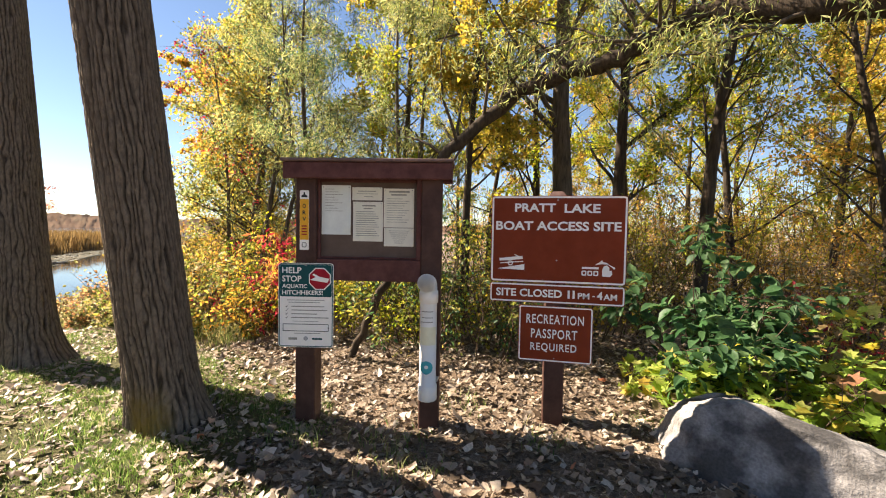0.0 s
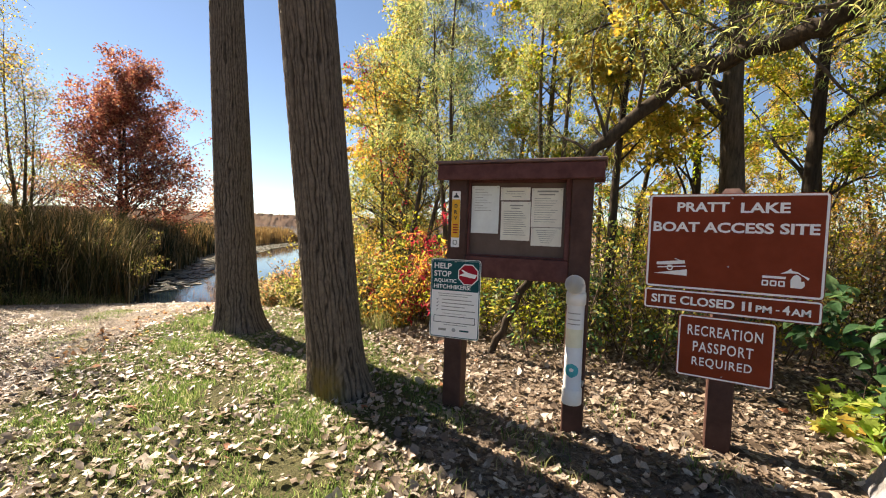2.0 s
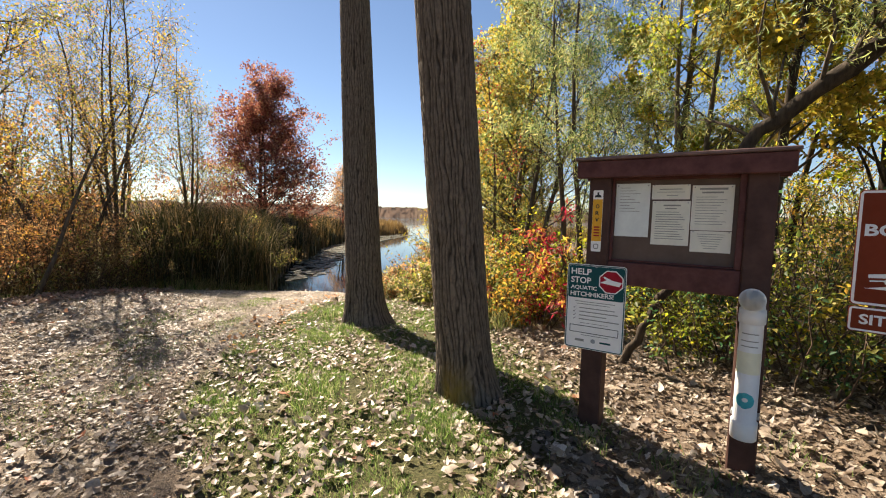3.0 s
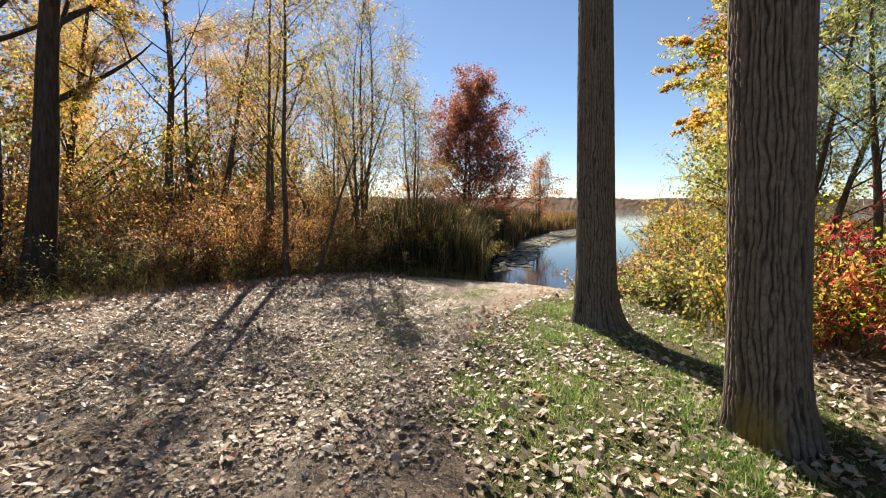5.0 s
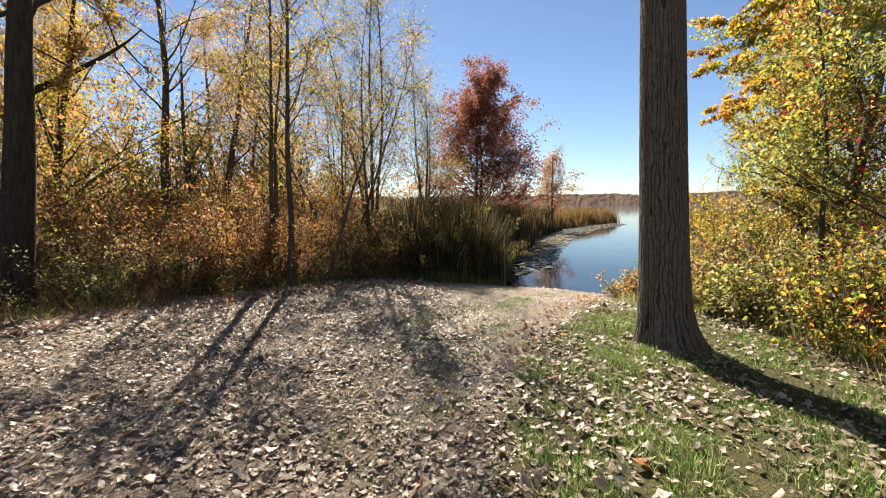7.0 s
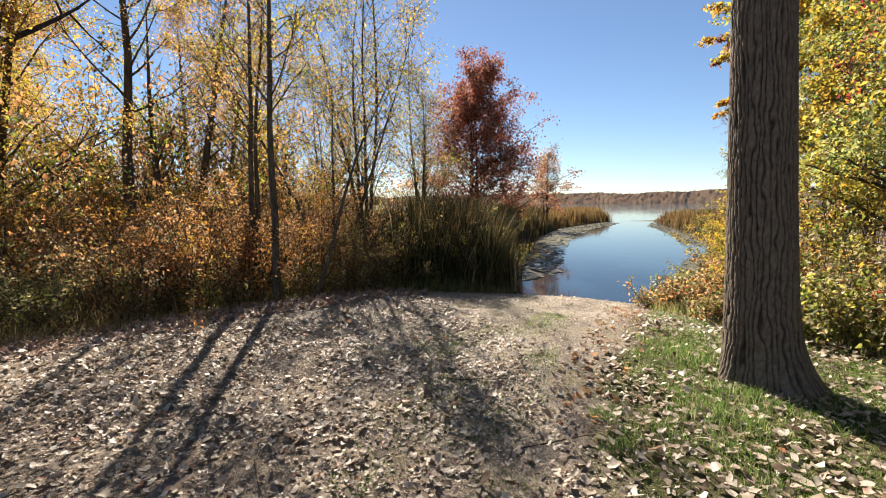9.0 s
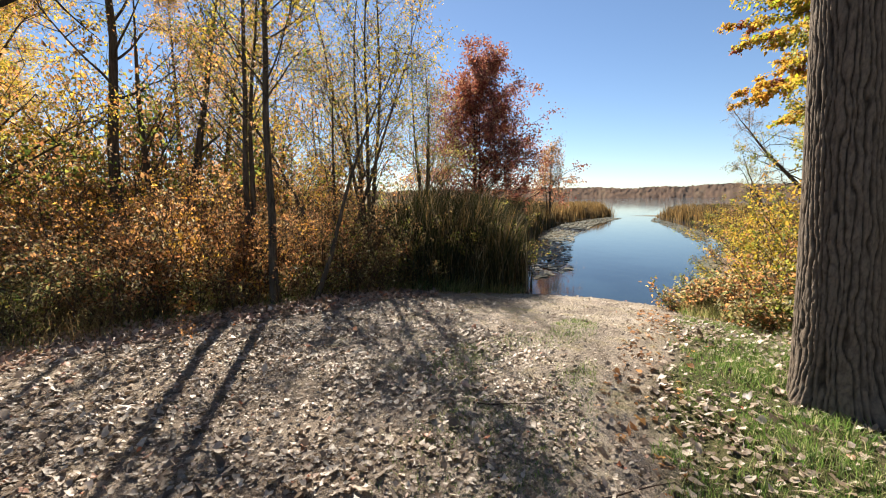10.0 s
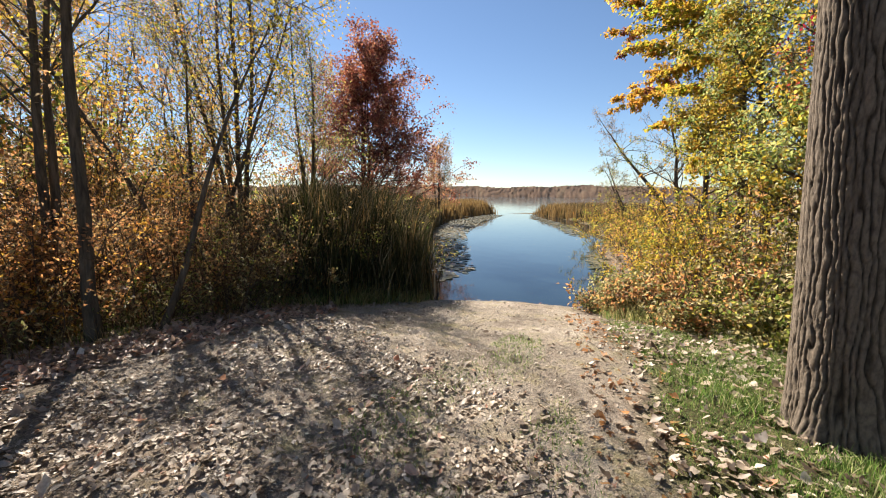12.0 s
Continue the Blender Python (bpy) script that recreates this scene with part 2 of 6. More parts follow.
M_REED_TAN = mat_leaf("dry_reed", ((0.0, (0.10, 0.065, 0.028)), (0.5, (0.20, 0.125, 0.052)), (1.0, (0.29, 0.20, 0.09))), 0.32)
M_GRASS = mat_leaf("grass_blade", ((0.0, (0.05, 0.10, 0.02)), (0.45, (0.115, 0.19, 0.045)), (0.75, (0.21, 0.265, 0.085)), (1.0, (0.44, 0.40, 0.23))), 0.42, 0.3)
M_WEED = mat_leaf("dry_weed", ((0.0, (0.07, 0.09, 0.03)), (0.5, (0.19, 0.18, 0.07)), (1.0, (0.40, 0.33, 0.18))), 0.5, glow=2.0)
M_STRAW = mat_leaf("straw_weed", ((0.0, (0.10, 0.09, 0.04)), (0.4, (0.26, 0.21, 0.10)), (0.8, (0.44, 0.36, 0.20)), (1.0, (0.58, 0.50, 0.33))), 0.45)
M_LITTER = mat_leaf("fallen_leaf", ((0.0, (0.08, 0.056, 0.038)), (0.22, (0.21, 0.15, 0.10)), (0.55, (0.37, 0.29, 0.215)), (0.85, (0.50, 0.415, 0.32)), (0.96, (0.62, 0.54, 0.44)), (1.0, (0.40, 0.13, 0.05))), 0.2, 0.45)
M_LITTER_DARK = mat_leaf("old_fallen_leaf", ((0.0, (0.045, 0.033, 0.023)), (0.35, (0.14, 0.10, 0.068)), (0.7, (0.28, 0.215, 0.155)), (1.0, (0.52, 0.45, 0.36))), 0.2, 0.5)
# Reddish cast of the light on the edge drift is put into these leaves.
M_LITTER_WARM_LIT = mat_leaf("warm_lit_fallen_leaf", ((0.0, (0.10, 0.065, 0.045)), (0.4, (0.34, 0.235, 0.175)), (0.8, (0.50, 0.38, 0.295)), (1.0, (0.42, 0.18, 0.10))), 0.2, 0.3)
M_PAD = mat_leaf("lily_pad", ((0.0, (0.05, 0.06, 0.02)), (0.6, (0.13, 0.115, 0.05)), (1.0, (0.25, 0.19, 0.09))), 0.1, 0.8)
M_STONE = mat_rough("pebble_stone", (0.16, 0.14, 0.12), (0.40, 0.36, 0.31), size=30)
M_ROCK = mat_rough("boulder_granite", (0.075, 0.072, 0.070), (0.27, 0.258, 0.25), size=3.2, fine=70, relief=0.6, dist=0.010, spread=(0.42, 0.57))
M_WOOD = mat_paint("brown_stained_wood", (0.105, 0.037, 0.032), 0.65, 0.25, 8, 0.2, 0.5)
M_BOARD = mat_paint("brown_notice_board", (0.108, 0.068, 0.050), 0.6, 0.15, 6)
M_ROOFTOP = mat_paint("weathered_brown_wood", (0.15, 0.085, 0.07), 0.55, 0.3, 10, 0.4, 0.5)
M_POST = mat_paint("post_brown", (0.062, 0.026, 0.018), 0.65, 0.2, 8, 0.3, 0.5)
M_SIGN = mat_paint("sign_brown", (0.200, 0.032, 0.010), 0.5, 0.10, 5, 0.12)
M_WHITE = mat_paint("sign_white", (0.90, 0.87, 0.83), 0.5, 0.03)
M_PAPER = mat_paint("notice_paper", (0.78, 0.75, 0.64), 0.8, 0.06, 9)
M_PAPER_PALE = mat_paint("pale_paper", (0.74, 0.77, 0.73), 0.8, 0.06, 9)
M_INK = mat_paint("grey_ink", (0.30, 0.29, 0.26), 0.8)
M_BLACK = mat_paint("black_ink", (0.025, 0.025, 0.025), 0.6)
M_TEAL = mat_paint("sign_teal", (0.008, 0.075, 0.080), 0.5, 0.06, 14, 0.15)
M_STOP = mat_paint("sign_red", (0.36, 0.010, 0.026), 0.5, 0.06, 14, 0.15)
M_AMBER = mat_paint("decal_amber", (0.80, 0.40, 0.015), 0.5, 0.08)
M_PVC = mat_paint("white_plastic_pipe", (0.74, 0.73, 0.70), 0.35, 0.06, 7)
# The elbow's inside is white plastic too; its shade is put into this grey.
M_PVC_SHADE = mat_paint("shade_grey_pipe_inside", (0.22, 0.215, 0.20), 0.5, 0.1)
M_STICK_BLUE = mat_paint("sticker_blue", (0.03, 0.33, 0.38), 0.45, 0.15)
M_STICK_PALE = mat_paint("label_pale_yellow", (0.72, 0.70, 0.52), 0.5, 0.06)
M_METAL = mat_paint("grey_metal", (0.35, 0.35, 0.34), 0.4, 0.1)
M_HILL = mat_canopy("far_woods")


# ---- mesh helpers ----
def mesh_from(name, V, F, mat, smooth=False, attrs=None):
    """A mesh from arrays of places and of faces with equally many corners (or a list of such arrays)."""
    me = bpy.data.meshes.new(name)
    V = np.asarray(V, np.float32)
    blocks = [np.asarray(f, np.int32) for f in (F if isinstance(F, list) else [F]) if len(f)]
    me.vertices.add(len(V))
    me.vertices.foreach_set("co", V.ravel())
    sizes = np.concatenate([np.full(len(b), b.shape[1], np.int32) for b in blocks])
    loops = np.concatenate([b.ravel() for b in blocks])
    me.loops.add(len(loops))
    me.loops.foreach_set("vertex_index", loops)
    me.polygons.add(len(sizes))
    me.polygons.foreach_set("loop_start", np.concatenate([[0], np.cumsum(sizes)[:-1]]).astype(np.int32))
    me.polygons.foreach_set("loop_total", sizes)
    if smooth:
        me.polygons.foreach_set("use_smooth", np.ones(len(sizes), bool))
    for key, values in (attrs or {}).items():
        a = me.attributes.new(key, "FLOAT", "POINT")
        a.data.foreach_set("value", np.asarray(values, np.float32))
    me.materials.append(mat)
    me.update(calc_edges=True)
    me.validate()
    return me


def part(name, data, material_, parent, label=""):
    """One mesh object under a thing or a part; data is a mesh or a bmesh."""
    if isinstance(data, bmesh.types.BMesh):
        me = bpy.data.meshes.new(name)
        data.to_mesh(me)
        data.free()
        me.materials.append(material_)
        data = me
    ob = new(name, data)
    ob.parent = parent
    if label:
        tagged(ob, label)
    return ob


def thing(name, place, label, category, group="", kind="", turn=0.0):
    ob = new(name)
    ob.empty_display_size = 0.1
    ob.matrix_basis = pose(*place, 0, 0, turn)
    return tagged(ob, label, category, group, kind)


def box(x0, x1, y0, y1, z0, z1, bev=0.004, seg=1):
    bm = bmesh.new()
    bmesh.ops.create_cube(bm, size=1.0, matrix=Matrix.LocRotScale(((x0 + x1) / 2, (y0 + y1) / 2, (z0 + z1) / 2), None, (x1 - x0, y1 - y0, z1 - z0)))
    if bev:
        bmesh.ops.bevel(bm, geom=bm.edges[:], offset=bev, segments=seg, affect="EDGES")
    return bm


def plate(outline, y0, y1):
    """A flat piece in the xz plane from y0 (front) to y1 (back)."""
    bm = bmesh.new()
    front = [bm.verts.new((x, y0, z)) for x, z in outline]
    back = [bm.verts.new((x, y1, z)) for x, z in outline]
    bm.faces.new(front)
    bm.faces.new(back[::-1])
    for i in range(len(outline)):
        j = (i + 1) % len(outline)
        bm.faces.new((front[j], front[i], back[i], back[j]))
    bmesh.ops.recalc_face_normals(bm, faces=bm.faces[:])
    return bm


def rounded(x0, x1, z0, z1, r, n=5):
    out = []
    for cx, cz, a0 in ((x1 - r, z1 - r, 0), (x0 + r, z1 - r, 90), (x0 + r, z0 + r, 180), (x1 - r, z0 + r, 270)):
        for k in range(n + 1):
            a = radians(a0 + 90 * k / n)
            out.append((cx + r * math.cos(a), cz + r * math.sin(a)))
    return out


def ring_plate(x0, x1, z0, z1, r, w, y0, y1):
    """A raised border that follows a rounded rectangle."""
    bm = bmesh.new()
    outer, inner = rounded(x0, x1, z0, z1, r), rounded(x0 + w, x1 - w, z0 + w, z1 - w, max(r - w, 0.003))
    rows = [[bm.verts.new((x, y, z)) for x, z in line] for line, y in ((outer, y1), (outer, y0), (inner, y0), (inner, y1))]
    n = len(outer)
    for a, b in ((0, 1), (1, 2), (2, 3)):
        for i in range(n):
            j = (i + 1) % n
            bm.faces.new((rows[a][i], rows[a][j], rows[b][j], rows[b][i]))
    bmesh.ops.recalc_face_normals(bm, faces=bm.faces[:])
    return bm


def text_mesh(words, x0, x1, z0, z1, y, bold=0.012, spacing=1.0):
    """Raised letters fitted into a box of the xz plane, read from the front (-y)."""
    cu = bpy.data.curves.new("lettering", "FONT")
    cu.body, cu.size, cu.extrude, cu.offset, cu.space_character, cu.resolution_u = words, 1.0, 0.004, bold, spacing, 3
    ob = bpy.data.objects.new("lettering", cu)
    scene.collection.objects.link(ob)
    bpy.context.view_layer.update()
    me = bpy.data.meshes.new_from_object(ob.evaluated_get(bpy.context.evaluated_depsgraph_get()))
    bpy.data.objects.remove(ob)
    bpy.data.curves.remove(cu)
    co = np.empty(len(me.vertices) * 3, np.float32)
    me.vertices.foreach_get("co", co)
    co = co.reshape(-1, 3)
    lo, hi = co.min(0), co.max(0)
    out = np.empty_like(co)
    out[:, 0] = x0 + (co[:, 0] - lo[0]) / (hi[0] - lo[0]) * (x1 - x0)
    out[:, 2] = z0 + (co[:, 1] - lo[1]) / (hi[1] - lo[1]) * (z1 - z0)
    out[:, 1] = y - 0.0012 * (co[:, 2] - lo[2]) / max(hi[2] - lo[2], 1e-6)
    me.vertices.foreach_set("co", out.ravel())
    me.update()
    return me


def lettering(words, x0, x1, z0, z1, y, mat, parent, bold=0.012, name="letter", spacing=1.0):
    """Each letter a mesh of its own under the panel."""
    me = text_mesh(words, x0, x1, z0, z1, y, bold, spacing)
    bm = bmesh.new()
    bm.from_mesh(me)
    bpy.data.meshes.remove(me)
    bm.verts.ensure_lookup_table()
    seen = set()
    for v in bm.verts:
        if v.index in seen:
            continue
        island, todo = [], [v]
        seen.add(v.index)
        while todo:
            q = todo.pop()
            island.append(q)
            for e in q.link_edges:
                o = e.other_vert(q)
                if o.index not in seen:
                    seen.add(o.index)
                    todo.append(o)
        spot = {q.index: i for i, q in enumerate(island)}
        faces = {f for q in island for f in q.link_faces}
        lm = bpy.data.meshes.new(name)
        lm.from_pydata([q.co[:] for q in island], [], sorted([spot[c.index] for c in f.verts] for f in faces))
        lm.materials.append(mat)
        part(name, lm, mat, parent)
    bm.free()


# ---- lie of the land ----
WATER_Z = -0.5
LAKE = [(-10.25, 1.15), (-9.3, 2.3), (-8.15, 2.95), (-9.6, 5.9), (-11.8, 9.2), (-15.0, 14.0), (-18.5, 19.0), (-26.0, 26.0), (-32.5, 31.2), (-33.4, 33.0),
        (-34.0, 40.0), (-42.0, 75.0), (-40.0, 200.0), (60.0, 640.0), (-420.0, 700.0), (-760.0, 430.0), (-700.0, 230.0), (-300.0, 150.0), (-90.0, 62.0),
        (-46.0, 34.5), (-36.4, 29.2), (-35.0, 26.0), (-28.4, 16.0), (-21.6, 8.8), (-15.9, 4.6), (-12.6, 2.75)]
LANE = [(-10.3, 1.3), (-8.1, 3.05), (-7.4, 1.9), (-6.75, 1.1), (-5.95, 0.1), (-5.25, -0.95), (-4.65, -1.6), (-3.85, -2.05), (-3.1, -2.45), (-1.6, -2.75),
        (0.0, -3.4), (3.0, -4.3), (9.0, -6.0), (9.0, -16.0), (-5.5, -16.0), (-7.0, -9.5), (-7.9, -7.1), (-8.45, -5.5), (-9.0, -3.7), (-9.35, -2.4), (-9.8, -1.0), (-9.85, 0.3)]
GRASSY = [(-7.4, 1.95), (-5.8, 2.0), (-4.2, 1.5), (-3.0, 1.0), (-1.7, 0.5), (-1.1, -0.2), (-1.1, -1.0), (-0.7, -1.8), (0.2, -3.2), (0.0, -3.4), (-1.6, -2.75),
          (-3.1, -2.45), (-3.85, -2.05), (-4.65, -1.6), (-5.25, -0.95), (-5.95, 0.1), (-6.75, 1.1)]


def inside_by(poly, x, y):
    """Metres from each place to the outline: positive inside."""
    x, y = np.asarray(x, float), np.asarray(y, float)
    best, odd = np.full(x.shape, 1e9), np.zeros(x.shape, bool)
    for (ax, ay), (bx, by) in zip(poly, poly[1:] + poly[:1]):
        dx, dy = bx - ax, by - ay
        t = np.clip(((x - ax) * dx + (y - ay) * dy) / (dx * dx + dy * dy), 0, 1)
        best = np.minimum(best, np.hypot(x - ax - t * dx, y - ay - t * dy))
        if ay != by:
            odd ^= ((ay > y) != (by > y)) & (x < (y - ay) / (by - ay) * dx + ax)
    return np.where(odd, best, -best)


def waves(x, y, k, seed):
    """Smooth unevenness between about -1 and 1, with a grain of about 1/k metres."""
    r = np.random.RandomState(seed)
    out = 0.0
    for i in range(6):
        a, f, p = r.uniform(0, 6.28), k * r.uniform(0.6, 1.7) * 6.28, r.uniform(0, 6.28)
        out = out + np.sin((x * np.cos(a) + y * np.sin(a)) * f + p)
    return out / 3.2


def ground_z(x, y):
    x, y = np.asarray(x, float), np.asarray(y, float)
    d = -inside_by(LAKE, x, y)
    shore = np.clip(d / 3.4, 0, 1)
    near = np.clip((np.hypot(x + 2, y + 2) - 7) / 6, 0, 1)
    bank = -0.40 * near * np.clip((x + y * 0.2 < -9.5).astype(float), 0, 1)
    land = np.minimum(WATER_Z + 0.5 * shore ** 0.85, np.where(x + 0.2 * y < -9.5, np.maximum(bank, WATER_Z + 0.02 + 0.08 * shore), 0.0))
    low = WATER_Z - 0.9 * np.clip(-d / 4, 0, 1) ** 0.8
    z = np.where(d > 0, land, low)
    rise = np.clip((y - 1.2) / 8, 0, 1) * np.clip((x + 3) / 4, 0, 1) * 0.35
    rough = 0.018 * waves(x, y, 0.5, 3) + 0.008 * waves(x, y, 2.2, 5)
    return z + (rise + rough * np.clip(d / 0.8, 0, 1))


def gz(x, y):
    return float(ground_z(np.array([x]), np.array([y]))[0])


def spaced(fine0, fine1, step, far, grow=1.16):
    mid = np.arange(fine0, fine1 + step / 2, step)
    up, s = [mid[-1]], step
    while up[-1] < far:
        s *= grow
        up.append(up[-1] + s)
    dn, s = [mid[0]], step
    while dn[-1] > -far:
        s *= grow
        dn.append(dn[-1] - s)
    return np.concatenate([np.array(dn[1:])[::-1], mid, np.array(up[1:])])


def build_ground():
    xs, ys = spaced(-11.2, 3.0, 0.075, 2500), spaced(-7.0, 4.0, 0.075, 2500)
    X, Y = np.meshgrid(xs, ys)
    x, y = X.ravel(), Y.ravel()
    z = ground_z(x, y)
    fine = np.random.RandomState(7).normal(0, 0.006, len(x)) * (np.hypot(x + 3, y + 1) < 12)
    nx, ny = len(xs), len(ys)
    i = (np.arange(ny - 1)[:, None] * nx + np.arange(nx - 1)).ravel()
    F = np.stack([i, i + 1, i + nx + 1, i + nx], 1)
    lake = inside_by(LAKE, x, y)
    lane = np.clip(0.5 + inside_by(LANE, x, y) / 0.9 + 0.25 * waves(x, y, 0.7, 11), 0, 1)
    lane = lane * (1 - (0.56 + 0.10 * waves(x, y, 1.3, 14)) * np.clip((-1.6 - y + 0.25 * (x + 5)) / 1.2, 0, 1))
    grass = np.clip(0.5 + inside_by(GRASSY, x, y) / 0.7 + 0.25 * waves(x, y, 0.9, 12), 0, 1)
    marsh = np.clip((np.hypot(x + 2, y + 2) - 13) / 5, 0, 1) * (x + 0.3 * y < -6)
    wet = np.clip(0.45 + lake / 0.5, 0, 1)
    me = mesh_from("ground", np.stack([x, y, z + fine], 1), F, M_GROUND, True, {"lane": lane, "grass": grass, "marsh": marsh, "wet": wet})
    tagged(new("ground", me), "sandy leaf-strewn ground with grass and woodland litter", "ground", kind="structure")


def build_water():
    bm = bmesh.new()
    bmesh.ops.create_grid(bm, x_segments=24, y_segments=24, size=1200, matrix=Matrix.Translation((-700, 700, WATER_Z)))
    me = bpy.data.meshes.new("water")
    bm.to_mesh(me)
    bm.free()
    me.materials.append(M_WATER)
    tagged(new("water", me), "calm blue lake water mirroring the sky", "water", kind="structure")


# ---- plants: wood and leaves ----
class Wood:
    """Tapered tubes gathered into one mesh."""

    def __init__(self):
        self.V, self.F, self.n = [], [], 0

    def tube(self, pts, radii, sides=6):
        pts, radii = np.asarray(pts, float), np.asarray(radii, float)
        tang = np.gradient(pts, axis=0)
        tang /= np.linalg.norm(tang, axis=1, keepdims=True) + 1e-9
        ref = np.array([1.0, 0, 0]) if abs(tang[0][0]) < 0.8 else np.array([0, 1.0, 0])
        a = np.cross(tang, ref)
        a /= np.linalg.norm(a, axis=1, keepdims=True) + 1e-9
        b = np.cross(tang, a)
        ang = np.arange(sides) * (2 * np.pi / sides)
        ring = pts[:, None] + radii[:, None, None] * (np.cos(ang)[None, :, None] * a[:, None] + np.sin(ang)[None, :, None] * b[:, None])
        m = len(pts)
        self.V.append(ring.reshape(-1, 3))
        i = np.arange(m - 1)[:, None] * sides + np.arange(sides)[None]
        j = np.arange(m - 1)[:, None] * sides + (np.arange(sides)[None] + 1) % sides
        self.F.append(np.stack([i, j, j + sides, i + sides], -1).reshape(-1, 4) + self.n)
        self.n += m * sides

    def mesh(self, name, mat):
        return mesh_from(name, np.concatenate(self.V), np.concatenate(self.F), mat, True)


def strand(r, p, way, length, n, gnarl, lift):
    """A wandering line of n points from p."""
    pts, d = [np.array(p, float)], np.array(way, float)
    for _ in range(n - 1):
        d = d + r.normal(0, gnarl, 3) + (0, 0, lift)
        d /= np.linalg.norm(d)
        pts.append(pts[-1] + d * length / (n - 1))
    return np.array(pts)


def along(pts, f):
    s = f * (len(pts) - 1)
    i = min(int(s), len(pts) - 2)
    return pts[i] + (pts[i + 1] - pts[i]) * (s - i), (pts[i + 1] - pts[i]) / (np.linalg.norm(pts[i + 1] - pts[i]) + 1e-9)


def unit(v):
    return v / (np.linalg.norm(v, axis=-1, keepdims=True) + 1e-9)


def leaves(C, D, L, W, r, flat=0.6, droop=0.0):
    """Folded leaf blades: base points C, ways D, lengths L, widths W."""
    n = len(C)
    D = unit(D + np.array([0, 0, -droop]))
    up = unit(np.array([0, 0, 1.0]) * flat + r.normal(0, 0.5, (n, 3)))
    S = unit(np.cross(D, up))
    N = np.cross(S, D)
    L, W = np.broadcast_to(L, n)[:, None], np.broadcast_to(W, n)[:, None]
    mid = C + D * L * 0.42
    fold = N * W * 0.25
    V = np.stack([C, mid + S * W * 0.5 + fold, C + D * L - fold * 0.6, mid - S * W * 0.5 + fold], 1).reshape(-1, 3)
    k = np.arange(n)[:, None] * 4
    return V, np.concatenate([k + [0, 1, 2], k + [0, 2, 3]])


OVAL = [(0.0, 0.0), (0.30, 0.16), (0.48, 0.38), (0.40, 0.64), (0.16, 0.88), (0.0, 1.0), (-0.16, 0.88), (-0.40, 0.64), (-0.48, 0.38), (-0.30, 0.16)]
MAPLE_LEAF = [(0.0, 0.0), (0.34, -0.06), (0.30, 0.20), (0.56, 0.36), (0.30, 0.50), (0.34, 0.74), (0.12, 0.66), (0.0, 1.0), (-0.12, 0.66), (-0.34, 0.74), (-0.30, 0.50), (-0.56, 0.36), (-0.30, 0.20), (-0.34, -0.06)]


def shaped_leaves(C, D, L, W, r, outline, flat=1.1, droop=0.2):
    """Larger leaves with a true outline, folded along the midrib and curled at the tip."""
    n, m = len(C), len(outline)
    D = unit(D * (1, 1, 0.5) + np.array([0, 0, -droop]))
    up = unit(np.array([0, 0, 1.0]) * flat + r.normal(0, 0.4, (n, 3)))
    S = unit(np.cross(D, up))
    N = np.cross(S, D)
    o = np.array(outline)
    u, v = o[:, 0][None, :, None] * W[:, None, None], o[:, 1][None, :, None] * L[:, None, None]
    lift = np.abs(u) * 0.35 - (v * v) / L[:, None, None] * 0.28
    ring = C[:, None] + D[:, None] * v + S[:, None] * u + N[:, None] * lift
    mid = C + D * (0.45 * L)[:, None] - N * (0.05 * L)[:, None]
    V = np.concatenate([mid[:, None], ring], 1).reshape(-1, 3)
    k = np.arange(n)[:, None] * (m + 1)
    return V, np.concatenate([k + [0, i, i % m + 1] for i in range(1, m + 1)])


def leaf_mesh(name, twigs, count, size, aspect, r, mat, flat=0.6, droop=0.2, spread=0.05, outline=None):
    """Leaves scattered along twigs (rows of start and end)."""
    A, B = twigs[:, 0], twigs[:, 1]
    pick = r.randint(0, len(A), count)
    f = r.uniform(0.1, 1.05, count)[:, None]
    C = A[pick] + (B[pick] - A[pick]) * f + r.normal(0, spread, (count, 3))
    D = unit(B[pick] - A[pick]) * 0.5 + r.normal(0, 0.7, (count, 3))
    L = size * r.uniform(0.6, 1.25, count)
    V, F = shaped_leaves(C, D, L, L * aspect, r, outline) if outline else leaves(C, D, L, L * aspect, r, flat, droop)
    return mesh_from(name, V, F, mat)


